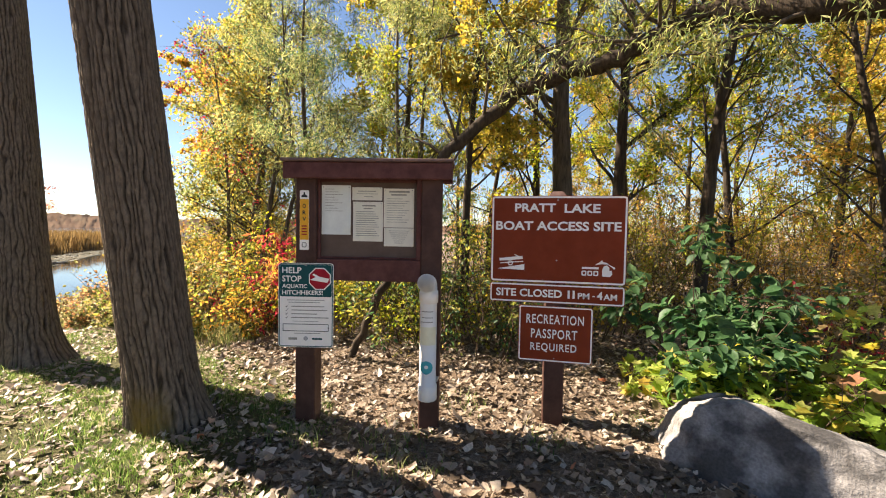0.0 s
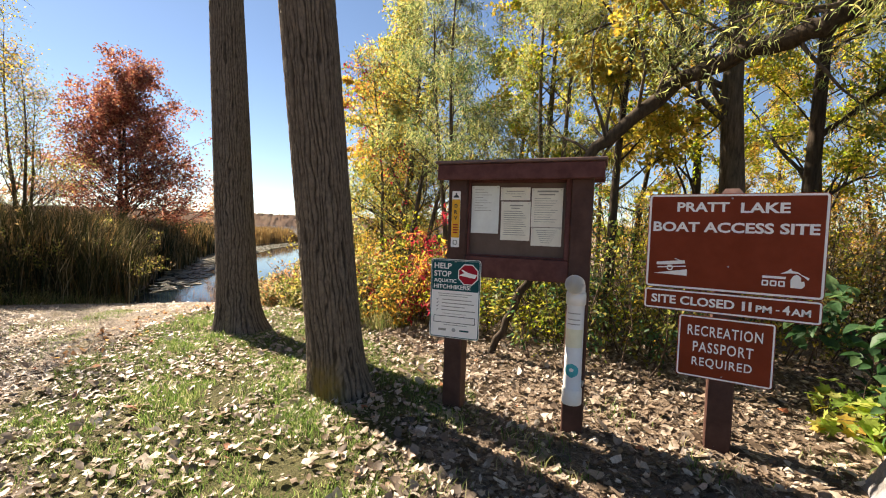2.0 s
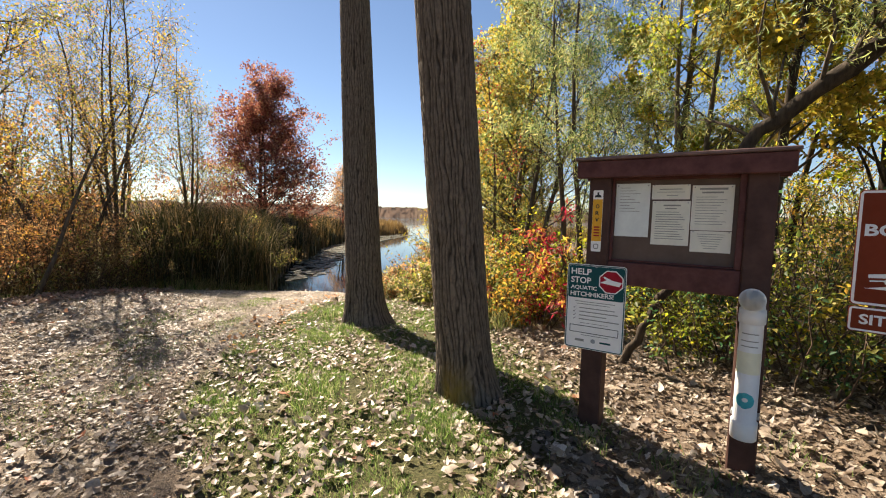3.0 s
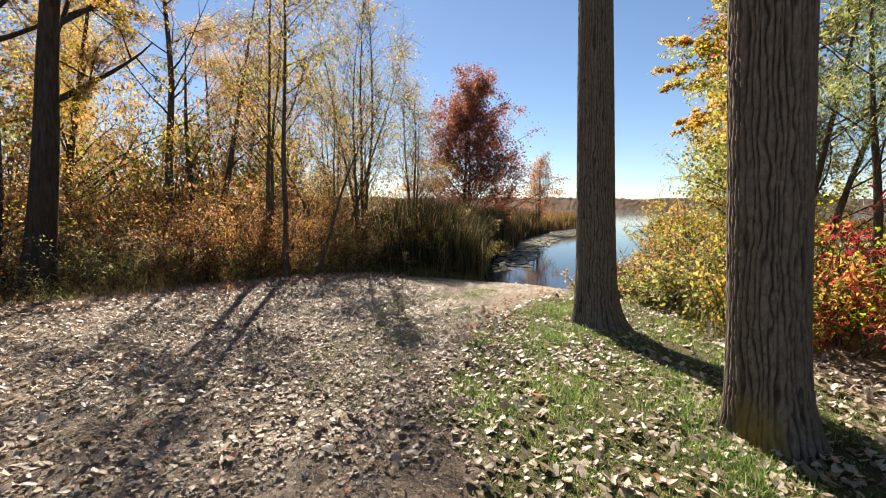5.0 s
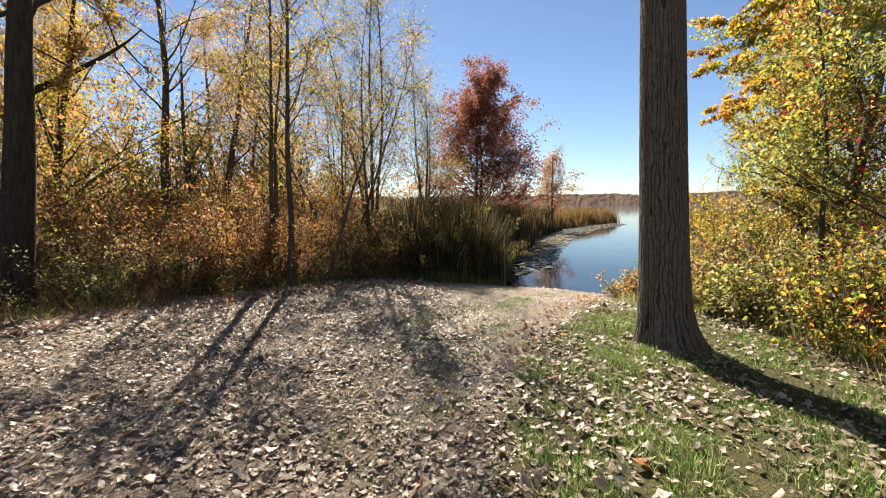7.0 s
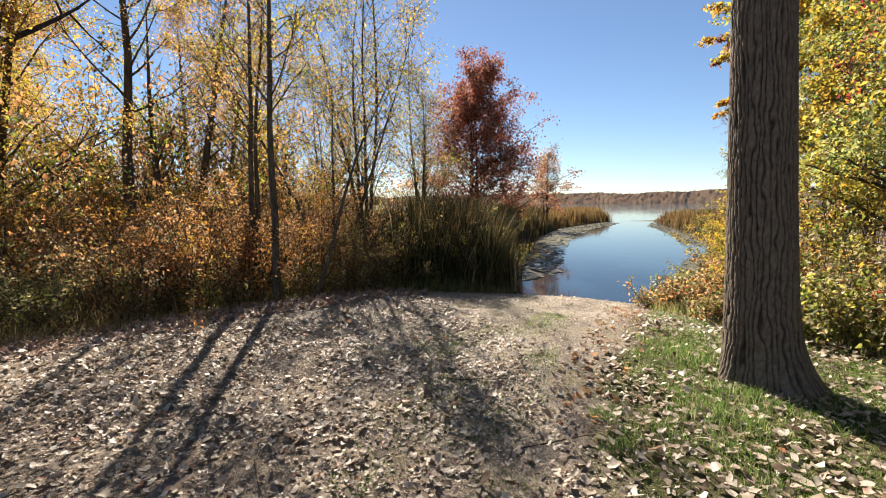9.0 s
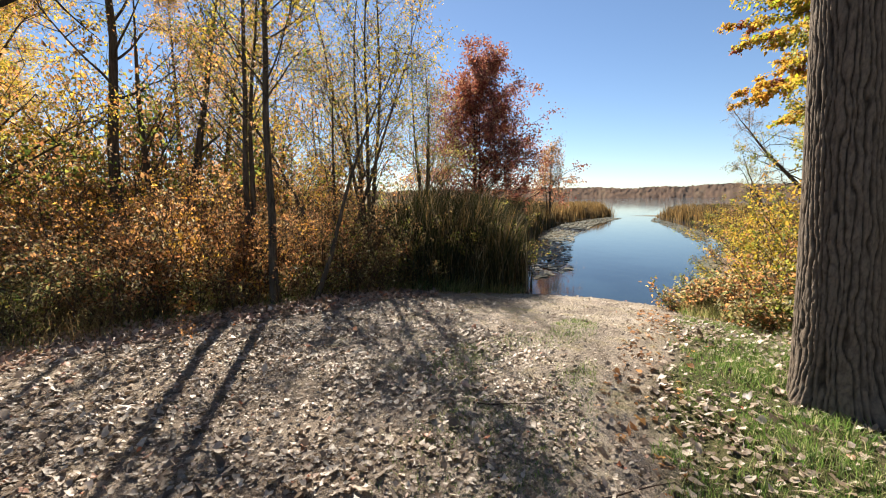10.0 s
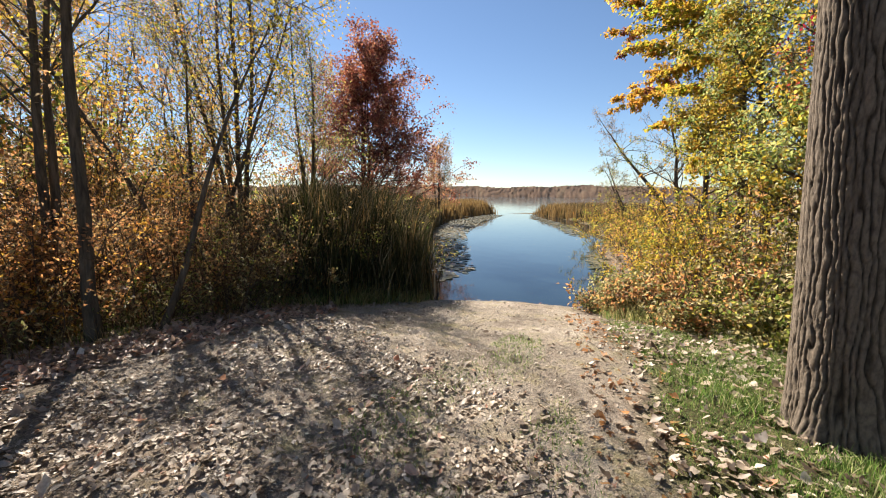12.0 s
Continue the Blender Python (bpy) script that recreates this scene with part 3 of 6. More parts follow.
def grow(seed, height, r0, first=0.3, limbs=18, reach=2.0, rise=0.5, gnarl=0.10, subs=5, twigs=3, lean=(0, 0), stems=1, fan=0.25, twig_len=0.35, sides=9, sink=0.15):
    """The wood of a tree standing at the origin, and its twigs."""
    r = np.random.RandomState(seed)
    wood, tw = Wood(), []
    for s in range(stems):
        way = unit(np.array([lean[0] + (r.normal(0, fan) if stems > 1 else 0), lean[1] + (r.normal(0, fan) if stems > 1 else 0), 1.0]))
        h = height * (r.uniform(0.75, 1.0) if s else 1.0)
        base = np.array([r.normal(0, 0.12) if s else 0, r.normal(0, 0.12) if s else 0, -sink])
        trunk = strand(r, base, way, h + sink, 12, gnarl * 0.35, 0.02)
        rad = r0 * (1 - 0.93 * np.linspace(0, 1, 12) ** 0.9)
        rad[0] *= 1.25
        wood.tube(trunk, rad, sides)
        for k in range(max(3, limbs // stems)):
            f = first + (1 - first) * (k + r.uniform(0, 1)) / max(3, limbs // stems)
            f = min(f, 0.98)
            p, t = along(trunk, f)
            a = r.uniform(0, 6.283)
            out = np.array([math.cos(a), math.sin(a), rise + r.normal(0, 0.2)])
            ln = reach * (1.05 - 0.75 * (f - first) / (1 - first)) * r.uniform(0.6, 1.15)
            lr = max(0.008, rad[0] * 0.25 * (1.1 - f))
            limb = strand(r, p, unit(out + 0.3 * t), ln, 7, gnarl, 0.03)
            wood.tube(limb, lr * (1 - 0.8 * np.linspace(0, 1, 7)), 5)
            for _ in range(subs):
                q, u = along(limb, r.uniform(0.25, 1.0))
                sub = strand(r, q, unit(u * 0.7 + r.normal(0, 0.55, 3)), ln * r.uniform(0.2, 0.45), 4, gnarl, 0.02)
                wood.tube(sub, max(0.004, lr * 0.35) * (1 - 0.7 * np.linspace(0, 1, 4)), 4)
                tw.append(sub[[1, 3]])
                for _ in range(twigs):
                    q2, u2 = along(sub, r.uniform(0.2, 1.0))
                    e = q2 + unit(u2 + r.normal(0, 0.7, 3)) * twig_len * r.uniform(0.5, 1.2)
                    wood.tube(np.array([q2, e]), (0.0045, 0.002), 3)
                    tw.append(np.array([q2, e]))
    return wood, np.array(tw)


def tree(seed, place, label, mats, height, r0, count, size=0.09, aspect=0.6, bark=None, name="tree", category="tree", group="", droop=0.2, spread=0.06, turn=0, **kw):
    """A tree > trunk, crown (one for each leaf colour)."""
    wood, tw = grow(seed, height, r0, **kw)
    x, y = place
    ob = thing(name, (x, y, gz(x, y)), label, category, group, turn=turn)
    part("trunk", wood.mesh("trunk", bark or M_BARK), bark or M_BARK, ob)
    r = np.random.RandomState(seed + 500)
    for mat, share in mats:
        sel = tw if share >= 0.99 else tw[r.rand(len(tw)) < max(share, 0.25)]
        part("crown", leaf_mesh("crown", sel, int(count * share), size, aspect, r, mat, droop=droop, spread=spread), mat, ob)
    return ob


def shrub(seed, place, label, mats, height, width, stems, count, size=0.06, aspect=0.6, category="shrub", name="shrub", group="", depth=None, droop=0.15, arch=0.5, spread=0.05, bark=None, outline=None):
    """A shrub > stems, foliage: canes that rise from the ground and arch outwards."""
    r = np.random.RandomState(seed)
    depth = depth or width
    wood, tw = Wood(), []
    x, y = place
    g0 = gz(x, y)
    for _ in range(stems):
        bx, by = r.uniform(-0.42, 0.42) * width, r.uniform(-0.42, 0.42) * depth
        bz = gz(x + bx, y + by) - g0 - 0.05
        h = height * (r.uniform(0.45, 1.0) + (0.3 if r.rand() < 0.12 else 0)) * (1 - 0.45 * min(1, (abs(bx) / width + abs(by) / depth)))
        out = unit(np.array([bx / width, by / depth, 0]) * arch * 2 + r.normal(0, 0.22, 3) * (1, 1, 0) + (0, 0, 1.0))
        cane = strand(r, (bx, by, bz), out, h, 6, 0.13, -0.03)
        wood.tube(cane, 0.009 * (1 - 0.75 * np.linspace(0, 1, 6)), 4)
        for _ in range(7):
            q, u = along(cane, r.uniform(0.2, 1.0))
            e = q + unit(u * 0.5 + r.normal(0, 0.7, 3)) * r.uniform(0.15, 0.4) * min(1.0, height / 1.2)
            wood.tube(np.array([q, e]), (0.004, 0.0015), 3)
            tw.append(np.array([q, e]))
    tw = np.array(tw)
    ob = thing(name, (x, y, g0), label, category, group)
    part("branchwork", wood.mesh("branchwork", bark or M_TWIG), bark or M_TWIG, ob)
    for mat, share in mats:
        sel = tw if share >= 0.99 else tw[r.rand(len(tw)) < max(share, 0.25)]
        part("foliage", leaf_mesh("foliage", sel, int(count * share), size, aspect, r, mat, droop=droop, spread=spread, outline=outline), mat, ob)
    return ob


def blades(x, y, z, h, w, r, bend=0.25, segs=3):
    """Upright, bending strips: grass and reed blades."""
    n = len(x)
    a, b = r.uniform(0, 6.283, n), r.uniform(0, 6.283, n)
    side = np.stack([np.cos(a), np.sin(a), np.zeros(n)], 1) * (w / 2)[:, None]
    lean = np.stack([np.cos(b), np.sin(b), np.zeros(n)], 1) * (h * r.uniform(0.1, 1.0, n) * bend)[:, None]
    P = np.stack([x, y, z], 1)
    rows = []
    for k in range(segs):
        f = k / segs
        c = P + lean * f * f + np.stack([np.zeros(n), np.zeros(n), h * f * (1 - 0.12 * f)], 1)
        wd = side * (1 - 0.45 * f)
        rows += [c - wd, c + wd]
    rows.append(P + lean + np.stack([np.zeros(n), np.zeros(n), h * 0.86], 1))
    V = np.stack(rows, 1).reshape(-1, 3)
    m = 2 * segs + 1
    k = np.arange(n)[:, None] * m
    quads = np.concatenate([k + [2 * i, 2 * i + 1, 2 * i + 3, 2 * i + 2] for i in range(segs - 1)]) if segs > 1 else np.zeros((0, 4), int)
    tris = k + [2 * segs - 2, 2 * segs - 1, 2 * segs]
    return V, [quads, tris]


def stuff(name, V, F, mat, label, category, smooth=False):
    return tagged(new(name, mesh_from(name, V, F, mat, smooth)), label, category, kind="stuff")


# ---- large structure ----
build_ground()
build_water()


def far_woods(name, start, end, tall, seed, label):
    """A long wooded rise on the far side of the lake, with a ragged top."""
    r = np.random.RandomState(seed)
    n, rows = 420, 7
    a, b = np.array(start), np.array(end)
    f = np.linspace(0, 1, n)
    line = a + (b - a) * f[:, None]
    nrm = np.array([-(b - a)[1], (b - a)[0]]) / np.linalg.norm(b - a)
    swell = 0.82 + 0.09 * np.sin(f * 17 + seed) * np.sin(f * 5.3 + 1) + 0.04 * np.sin(f * 61)
    V = []
    for k in range(rows):
        g = k / (rows - 1)
        jag = r.normal(0, 0.02 * tall, n) * (0.3 + g)
        off = nrm * ((g - 0.1) * 5)
        z = WATER_Z - 0.4 + tall * swell * g ** 0.85 + jag * (g > 0.1)
        xy = line + off + r.normal(0, 0.8, (n, 2))
        V.append(np.column_stack([xy, z]))
    V = np.concatenate(V)
    i = (np.arange(rows - 1)[:, None] * n + np.arange(n - 1)).ravel()
    F = np.stack([i, i + 1, i + n + 1, i + n], 1)
    stuff(name, V, F, M_HILL, label, "woodland")


far_woods("far_woodland", (-900, 170), (-260, 760), 22, 4, "low autumn woods along the far lake shore")
far_woods("far_woodland", (-260, 720), (260, 560), 17, 9, "low autumn woods along the far lake shore")
far_woods("far_woodland", (-700, -520), (-880, 220), 23, 6, "hazy wooded rise beyond the marsh")


# ---- the two big trunks on the grass ----
def big_trunk(seed, base, top, r0, r1, flare, label, lichen_way=None, root=0.0, root_at=0.0):
    """A tall trunk with interlacing bark ridges and a root flare, its crown high above."""
    x, y = base
    ob = thing("tree", (x, y, gz(x, y)), label, "tree")
    na, nz, zmax = 230, 270, 4.9
    ang = np.linspace(0, 2 * np.pi, na, endpoint=False)
    zz = np.linspace(0, 1, nz) ** 1.25 * (zmax + 0.15) - 0.15
    A, Z = np.meshgrid(ang, zz)
    f = np.clip(Z / zmax, 0, 1)
    R = r0 + (r1 - r0) * f
    lobes = 1 + 0.35 * np.sin(3 * A + seed) + 0.25 * np.sin(5 * A + 2.1 * seed)
    R = R * (1 + flare * np.exp(-np.maximum(Z, -0.05) / 0.20) * np.clip(lobes + root * np.cos(A - root_at), 0.2, 2.6))
    R = R * (1 + 0.025 * np.sin(2 * A + Z * 1.1 + seed))
    ridge = np.empty(A.size)
    for i, (a, z) in enumerate(zip(A.ravel(), Z.ravel())):
        cx, cy = math.cos(a), math.sin(a)
        w = 3.0 * noise.noise((cx * 2.8, cy * 2.8, z * 2.0 + seed)) + 1.7 * noise.noise((cx * 7, cy * 7, z * 7.5 + seed * 2))
        q = (cx * 10, cy * 10, z * 13.0 + seed)
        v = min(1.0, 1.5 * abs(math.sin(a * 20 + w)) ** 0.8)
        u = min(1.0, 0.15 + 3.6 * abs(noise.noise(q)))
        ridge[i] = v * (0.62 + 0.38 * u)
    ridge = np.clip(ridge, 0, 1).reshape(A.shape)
    R = R + (ridge - 0.6) * 0.021
    dx, dy = (top[0] - x) * f * zmax / top[2], (top[1] - y) * f * zmax / top[2]
    V = np.stack([R * np.cos(A) + dx, R * np.sin(A) + dy, Z], -1).reshape(-1, 3)
    i = np.arange(nz - 1)[:, None] * na + np.arange(na)[None]
    j = np.arange(nz - 1)[:, None] * na + (np.arange(na)[None] + 1) % na
    F = np.stack([i, j, j + na, i + na], -1).reshape(-1, 4)
    lich = np.zeros(A.shape)
    if lichen_way:
        facing = np.cos(A) * lichen_way[0] + np.sin(A) * lichen_way[1]
        lich = np.clip((facing - 0.75) * 5, 0, 1) * np.clip(1.4 - Z / 0.26, 0, 1) * 1.9
    # Ridge height goes along so the furrows can be coloured darker.
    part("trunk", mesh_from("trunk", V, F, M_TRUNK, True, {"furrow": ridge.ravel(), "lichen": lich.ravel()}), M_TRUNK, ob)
    wood, tw = grow(seed + 40, 7.5, r1 * 1.02, first=0.12, limbs=14, reach=3.2, rise=0.8, subs=5, twigs=3, sink=0.1, lean=((top[0] - x) / top[2], (top[1] - y) / top[2]))
    up = part("upper_trunk", wood.mesh("upper_trunk", M_BARK), M_BARK, ob)
    k = zmax / top[2]
    up.location = ((top[0] - x) * k, (top[1] - y) * k, zmax - 0.02)
    r = np.random.RandomState(seed)
    cr = part("crown", leaf_mesh("crown", tw, 2600, 0.11, 0.7, r, M_GOLD), M_GOLD, ob)
    cr.location = up.location
    return ob


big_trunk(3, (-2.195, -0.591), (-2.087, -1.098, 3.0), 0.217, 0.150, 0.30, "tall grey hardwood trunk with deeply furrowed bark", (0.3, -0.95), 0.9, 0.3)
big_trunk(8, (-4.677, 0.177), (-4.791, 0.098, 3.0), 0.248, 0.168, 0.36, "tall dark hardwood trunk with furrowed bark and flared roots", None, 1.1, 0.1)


# ---- signs ----
def panel(parent, name, x0, x1, z0, z1, mat, y, border=0.011, r=0.018, label=""):
    p = part(name, plate(rounded(x0, x1, z0, z1, r), y, y + 0.004), mat, parent, label)
    part("border", ring_plate(x0 + 0.004, x1 - 0.004, z0 + 0.004, z1 - 0.004, r, border, y - 0.0022, y), M_WHITE, p, "white edge stripe")
    return p


def bolt(parent, x, y, z, r=0.006):
    bm = bmesh.new()
    bmesh.ops.create_cone(bm, cap_ends=True, segments=8, radius1=r, radius2=r * 0.7, depth=0.005, matrix=pose(x, y - 0.0025, z, 90))
    part("bolt", bm, M_METAL, parent)


def build_site_sign():
    ob = thing("site_sign", (0.457, 0.0, gz(0.457, 0.08)), "brown and white lake access sign with three panels", "sign")
    X = -0.457
    Z = -gz(0.457, 0.08)
    post = part("post", box(-0.072, 0.072, 0.012, 0.155, -0.3, 1.60 + Z, 0.008), M_POST, ob, "dark brown square wooden post")
    bm = box(-0.08, 0.08, 0.004, 0.163, 1.60 + Z, 1.665 + Z, 0.0)
    for v in bm.verts:
        if v.co.z > 1.64 + Z:
            v.co.x *= 0.45
            v.co.y = 0.0835 + (v.co.y - 0.0835) * 0.45
    part("post_cap", bm, M_ROOFTOP, ob, "small weathered post cap")
    a = panel(ob, "name_panel", X, X + 0.914, 1.020 + Z, 1.630 + Z, M_SIGN, 0.0, 0.012, 0.02)
    lettering("PRATT", X + 0.164, X + 0.444, 1.517 + Z, 1.577 + Z, -0.0005, M_WHITE, a, 0.03)
    lettering("LAKE", X + 0.502, X + 0.738, 1.512 + Z, 1.574 + Z, -0.0005, M_WHITE, a, 0.03)
    lettering("BOAT ACCESS SITE", X + 0.032, X + 0.876, 1.388 + Z, 1.452 + Z, -0.0005, M_WHITE, a, 0.03)
    hull = [(0.062, 1.168), (0.135, 1.172), (0.226, 1.185), (0.222, 1.205), (0.17, 1.200), (0.062, 1.186)]
    part("boat_symbol", plate([(X + x, z + Z) for x, z in hull], -0.0016, -0.0002), M_WHITE, a)
    part("trailer_symbol", plate([(X + x, z + Z) for x, z in [(0.068, 1.148), (0.230, 1.164), (0.230, 1.171), (0.068, 1.155)]], -0.0016, -0.0002), M_WHITE, a)
    part("ramp_symbol", plate([(X + x, z + Z) for x, z in [(0.05, 1.112), (0.238, 1.106), (0.238, 1.148)]], -0.0016, -0.0002), M_WHITE, a)
    bm = ring_plate(X + 0.122, X + 0.158, 1.135 + Z, 1.171 + Z, 0.0179, 0.007, -0.003, -0.0002)
    part("wheel_symbol", bm, M_WHITE, a)
    part("mast_symbol", plate([(X + x, z + Z) for x, z in [(0.165, 1.212), (0.205, 1.197), (0.205, 1.201), (0.168, 1.216)]], -0.0016, -0.0002), M_WHITE, a)
    part("logo_bar", box(X + 0.628, X + 0.738, -0.0014, -0.0002, 1.128 + Z, 1.142 + Z, 0), M_WHITE, a)
    for k in range(3):
        part("logo_bar", ring_plate(X + 0.626 + k * 0.039, X + 0.658 + k * 0.039, 1.082 + Z, 1.116 + Z, 0.006, 0.008, -0.0014, -0.0002), M_WHITE, a)
    mitten = [(0.762, 1.080), (0.812, 1.078), (0.826, 1.095), (0.822, 1.122), (0.808, 1.118), (0.806, 1.142), (0.79, 1.158), (0.772, 1.150), (0.76, 1.125)]
    part("logo_shape", plate([(X + x, z + Z) for x, z in mitten], -0.0014, -0.0002), M_WHITE, a)
    arm = [(0.712, 1.158), (0.742, 1.176), (0.758, 1.192), (0.766, 1.178), (0.790, 1.174), (0.806, 1.160), (0.845, 1.142), (0.838, 1.128), (0.82, 1.146), (0.795, 1.163), (0.76, 1.164)]
    part("logo_shape", plate([(X + x, z + Z) for x, z in arm], -0.0014, -0.0002), M_WHITE, a)
    bolt(a, 0.0, 0.0, 1.60 + Z)
    bolt(a, 0.0, 0.0, 1.18 + Z)
    b = panel(ob, "hours_panel", X - 0.002, X + 0.912, 0.877 + Z, 1.013 + Z, M_SIGN, -0.001, 0.010, 0.016)
    y = -0.0015
    lettering("SITE CLOSED", X + 0.043, X + 0.501, 0.918 + Z, 0.974 + Z, y, M_WHITE, b, 0.028)
    for x in (0.538, 0.571):
        lettering("1", X + x, X + x + 0.015, 0.918 + Z, 0.974 + Z, y, M_WHITE, b, 0.028)
    lettering("PM", X + 0.606, X + 0.683, 0.918 + Z, 0.960 + Z, y, M_WHITE, b, 0.028)
    lettering("-", X + 0.702, X + 0.719, 0.936 + Z, 0.943 + Z, y, M_WHITE, b, 0.028)
    lettering("4", X + 0.733, X + 0.768, 0.918 + Z, 0.974 + Z, y, M_WHITE, b, 0.028)
    lettering("AM", X + 0.773, X + 0.862, 0.918 + Z, 0.960 + Z, y, M_WHITE, b, 0.028)
    c = panel(ob, "passport_panel", X + 0.208, X + 0.712, 0.462 + Z, 0.858 + Z, M_SIGN, -0.001, 0.009, 0.016)
    lettering("RECREATION", X + 0.262, X + 0.652, 0.731 + Z, 0.797 + Z, y, M_WHITE, c, 0.012, spacing=1.15)
    lettering("PASSPORT", X + 0.296, X + 0.610, 0.628 + Z, 0.694 + Z, y, M_WHITE, c, 0.012, spacing=1.15)
    lettering("REQUIRED", X + 0.294, X + 0.608, 0.530 + Z, 0.594 + Z, y, M_WHITE, c, 0.012, spacing=1.15)
    bolt(c, 0.0, -0.001, 0.488 + Z, 0.005)


build_site_sign()

KIOSK = (-0.825, -0.255)
KTURN = 9.5


def at_kiosk(dx, dy):
    c, s = math.cos(radians(KTURN)), math.sin(radians(KTURN))
    return KIOSK[0] + c * dx - s * dy, KIOSK[1] + s * dx + c * dy


def build_kiosk():
    g = gz(*KIOSK)
    ob = thing("information_kiosk", (*KIOSK, g), "brown stained wooden notice kiosk with a plank roof", "notice board", turn=KTURN)
    Z = -g
    for x in (-0.435, 0.435):
        part("post", box(x - 0.07, x + 0.07, -0.07, 0.07, -0.3, 1.74 + Z, 0.008), M_POST, ob)
    part("back_board", box(-0.366, 0.366, 0.005, 0.03, 1.10 + Z, 1.735 + Z, 0.002), M_BOARD, ob, "grey-brown backing board")
    part("bottom_rail", box(-0.366, 0.366, -0.055, 0.004, 1.015 + Z, 1.165 + Z, 0.005), M_WOOD, ob)
    part("side_board", box(0.330, 0.366, -0.045, 0.004, 1.167 + Z, 1.735 + Z, 0.004), M_WOOD, ob)
    part("bead", box(-0.366, -0.350, -0.030, 0.004, 1.167 + Z, 1.735 + Z, 0.003), M_WOOD, ob)
    part("top_bead", box(-0.348, 0.328, -0.030, 0.004, 1.700 + Z, 1.735 + Z, 0.003), M_WOOD, ob)
    part("bottom_bead", box(-0.348, 0.328, -0.022, 0.004, 1.167 + Z, 1.180 + Z, 0.003), M_WOOD, ob)
    part("fascia", box(-0.572, 0.572, -0.135, -0.100, 1.712 + Z, 1.822 + Z, 0.005), M_WOOD, ob)
    part("rear_fascia", box(-0.572, 0.572, 0.100, 0.135, 1.712 + Z, 1.822 + Z, 0.005), M_WOOD, ob)
    for y0, y1 in ((-0.152, -0.078), (-0.074, 0.0), (0.004, 0.078), (0.082, 0.152)):
        part("roof_plank", box(-0.585, 0.585, y0, y1, 1.824 + Z, 1.846 + Z, 0.005), M_ROOFTOP, ob)
    part("end_cheek", box(-0.570, -0.540, -0.098, 0.098, 1.735 + Z, 1.822 + Z, 0.003), M_WOOD, ob)
    part("end_cheek", box(0.540, 0.570, -0.098, 0.098, 1.735 + Z, 1.822 + Z, 0.003), M_WOOD, ob)

    def sheet(x0, x1, z0, z1, mat, label, lines, tilt=0.0, frame_=False):
        cx, cz = (x0 + x1) / 2, (z0 + z1) / 2
        wx, wy = at_kiosk(cx, 0.002)
        sh = thing("notice", (wx, wy, cz), label, "notice", "notices on the board", turn=KTURN)
        w, h = x1 - x0, z1 - z0
        bm = bmesh.new()
        bmesh.ops.create_grid(bm, x_segments=6, y_segments=6, size=0.5, matrix=pose(0, 0, 0, 90))
        for v in bm.verts:
            u, q = v.co.x * 2, v.co.z * 2
            v.co.x *= w
            v.co.z *= h
            v.co.y = -0.0035 - 0.004 * (abs(u) ** 4 * abs(q) ** 3) - 0.001 * math.sin(u * 3 + cx * 40)
        geom = bmesh.ops.extrude_face_region(bm, geom=bm.faces[:])
        for v in [e for e in geom["geom"] if isinstance(e, bmesh.types.BMVert)]:
            v.co.y += 0.0012
        bmesh.ops.recalc_face_normals(bm, faces=bm.faces[:])
        part("sheet", bm, mat, sh)
        for z, a, b, t in lines:
            zc = (0.5 - z) * h
            part("text_line", box((a - 0.5) * w, (b - 0.5) * w, -0.0062, -0.0052, zc - t / 2, zc + t / 2, 0), M_INK, sh)
        for sx in (-1, 1):
            bm = bmesh.new()
            bmesh.ops.create_icosphere(bm, subdivisions=1, radius=0.004, matrix=Matrix.Translation((sx * w * 0.44, -0.006, h * 0.46)))
            part("staple", bm, M_METAL, sh)

    sheet(-0.345, -0.138, 1.334, 1.680, M_PAPER_PALE, "faded blank-looking paper notice on the board", [(0.08 + 0.055 * k, 0.12, 0.12 + 0.3 + 0.3 * ((k * 7) % 3) / 2, 0.003) for k in range(9)])
    sheet(-0.128, 0.084, 1.577, 1.668, M_PAPER, "small cream paper notice on the board", [(0.3, 0.2, 0.8, 0.005), (0.5, 0.14, 0.86, 0.003), (0.72, 0.4, 0.7, 0.004)])
    sheet(-0.121, 0.090, 1.290, 1.567, M_PAPER, "cream paper notice with a boxed heading", [(0.10, 0.3, 0.75, 0.009), (0.17, 0.35, 0.65, 0.006)] + [(0.25 + 0.055 * k, 0.10, 0.72 + 0.2 * ((k * 5) % 4) / 4, 0.004) for k in range(12)])
    sheet(0.095, 0.308, 1.390, 1.661, M_PAPER, "cream paper notice with a two-line heading", [(0.08, 0.18, 0.85, 0.012), (0.16, 0.24, 0.75, 0.010)] + [(0.26 + 0.06 * k, 0.10, 0.62 + 0.3 * ((k * 3) % 4) / 4, 0.003) for k in range(11)])
    sheet(0.099, 0.308, 1.258, 1.386, M_PAPER, "short cream paper notice pinned below another", [(0.15 + 0.11 * k, 0.16 + 0.03 * k, 0.84 - 0.03 * k, 0.003) for k in range(7)])

    wx, wy = at_kiosk(-0.443, -0.071)
    d = thing("trail_decal", (wx, wy, 1.43), "amber vertical trail sticker with black letters", "sticker", turn=KTURN)
    part("strip", plate(rounded(-0.032, 0.032, -0.205, 0.205, 0.006), -0.002, 0.0), M_WHITE, d)
    part("amber_field", plate(rounded(-0.031, 0.031, -0.135, 0.145, 0.003), -0.0032, -0.0021), M_AMBER, d)
    for k, ch in enumerate("ORV"):
        zc = 0.098 - k * 0.045
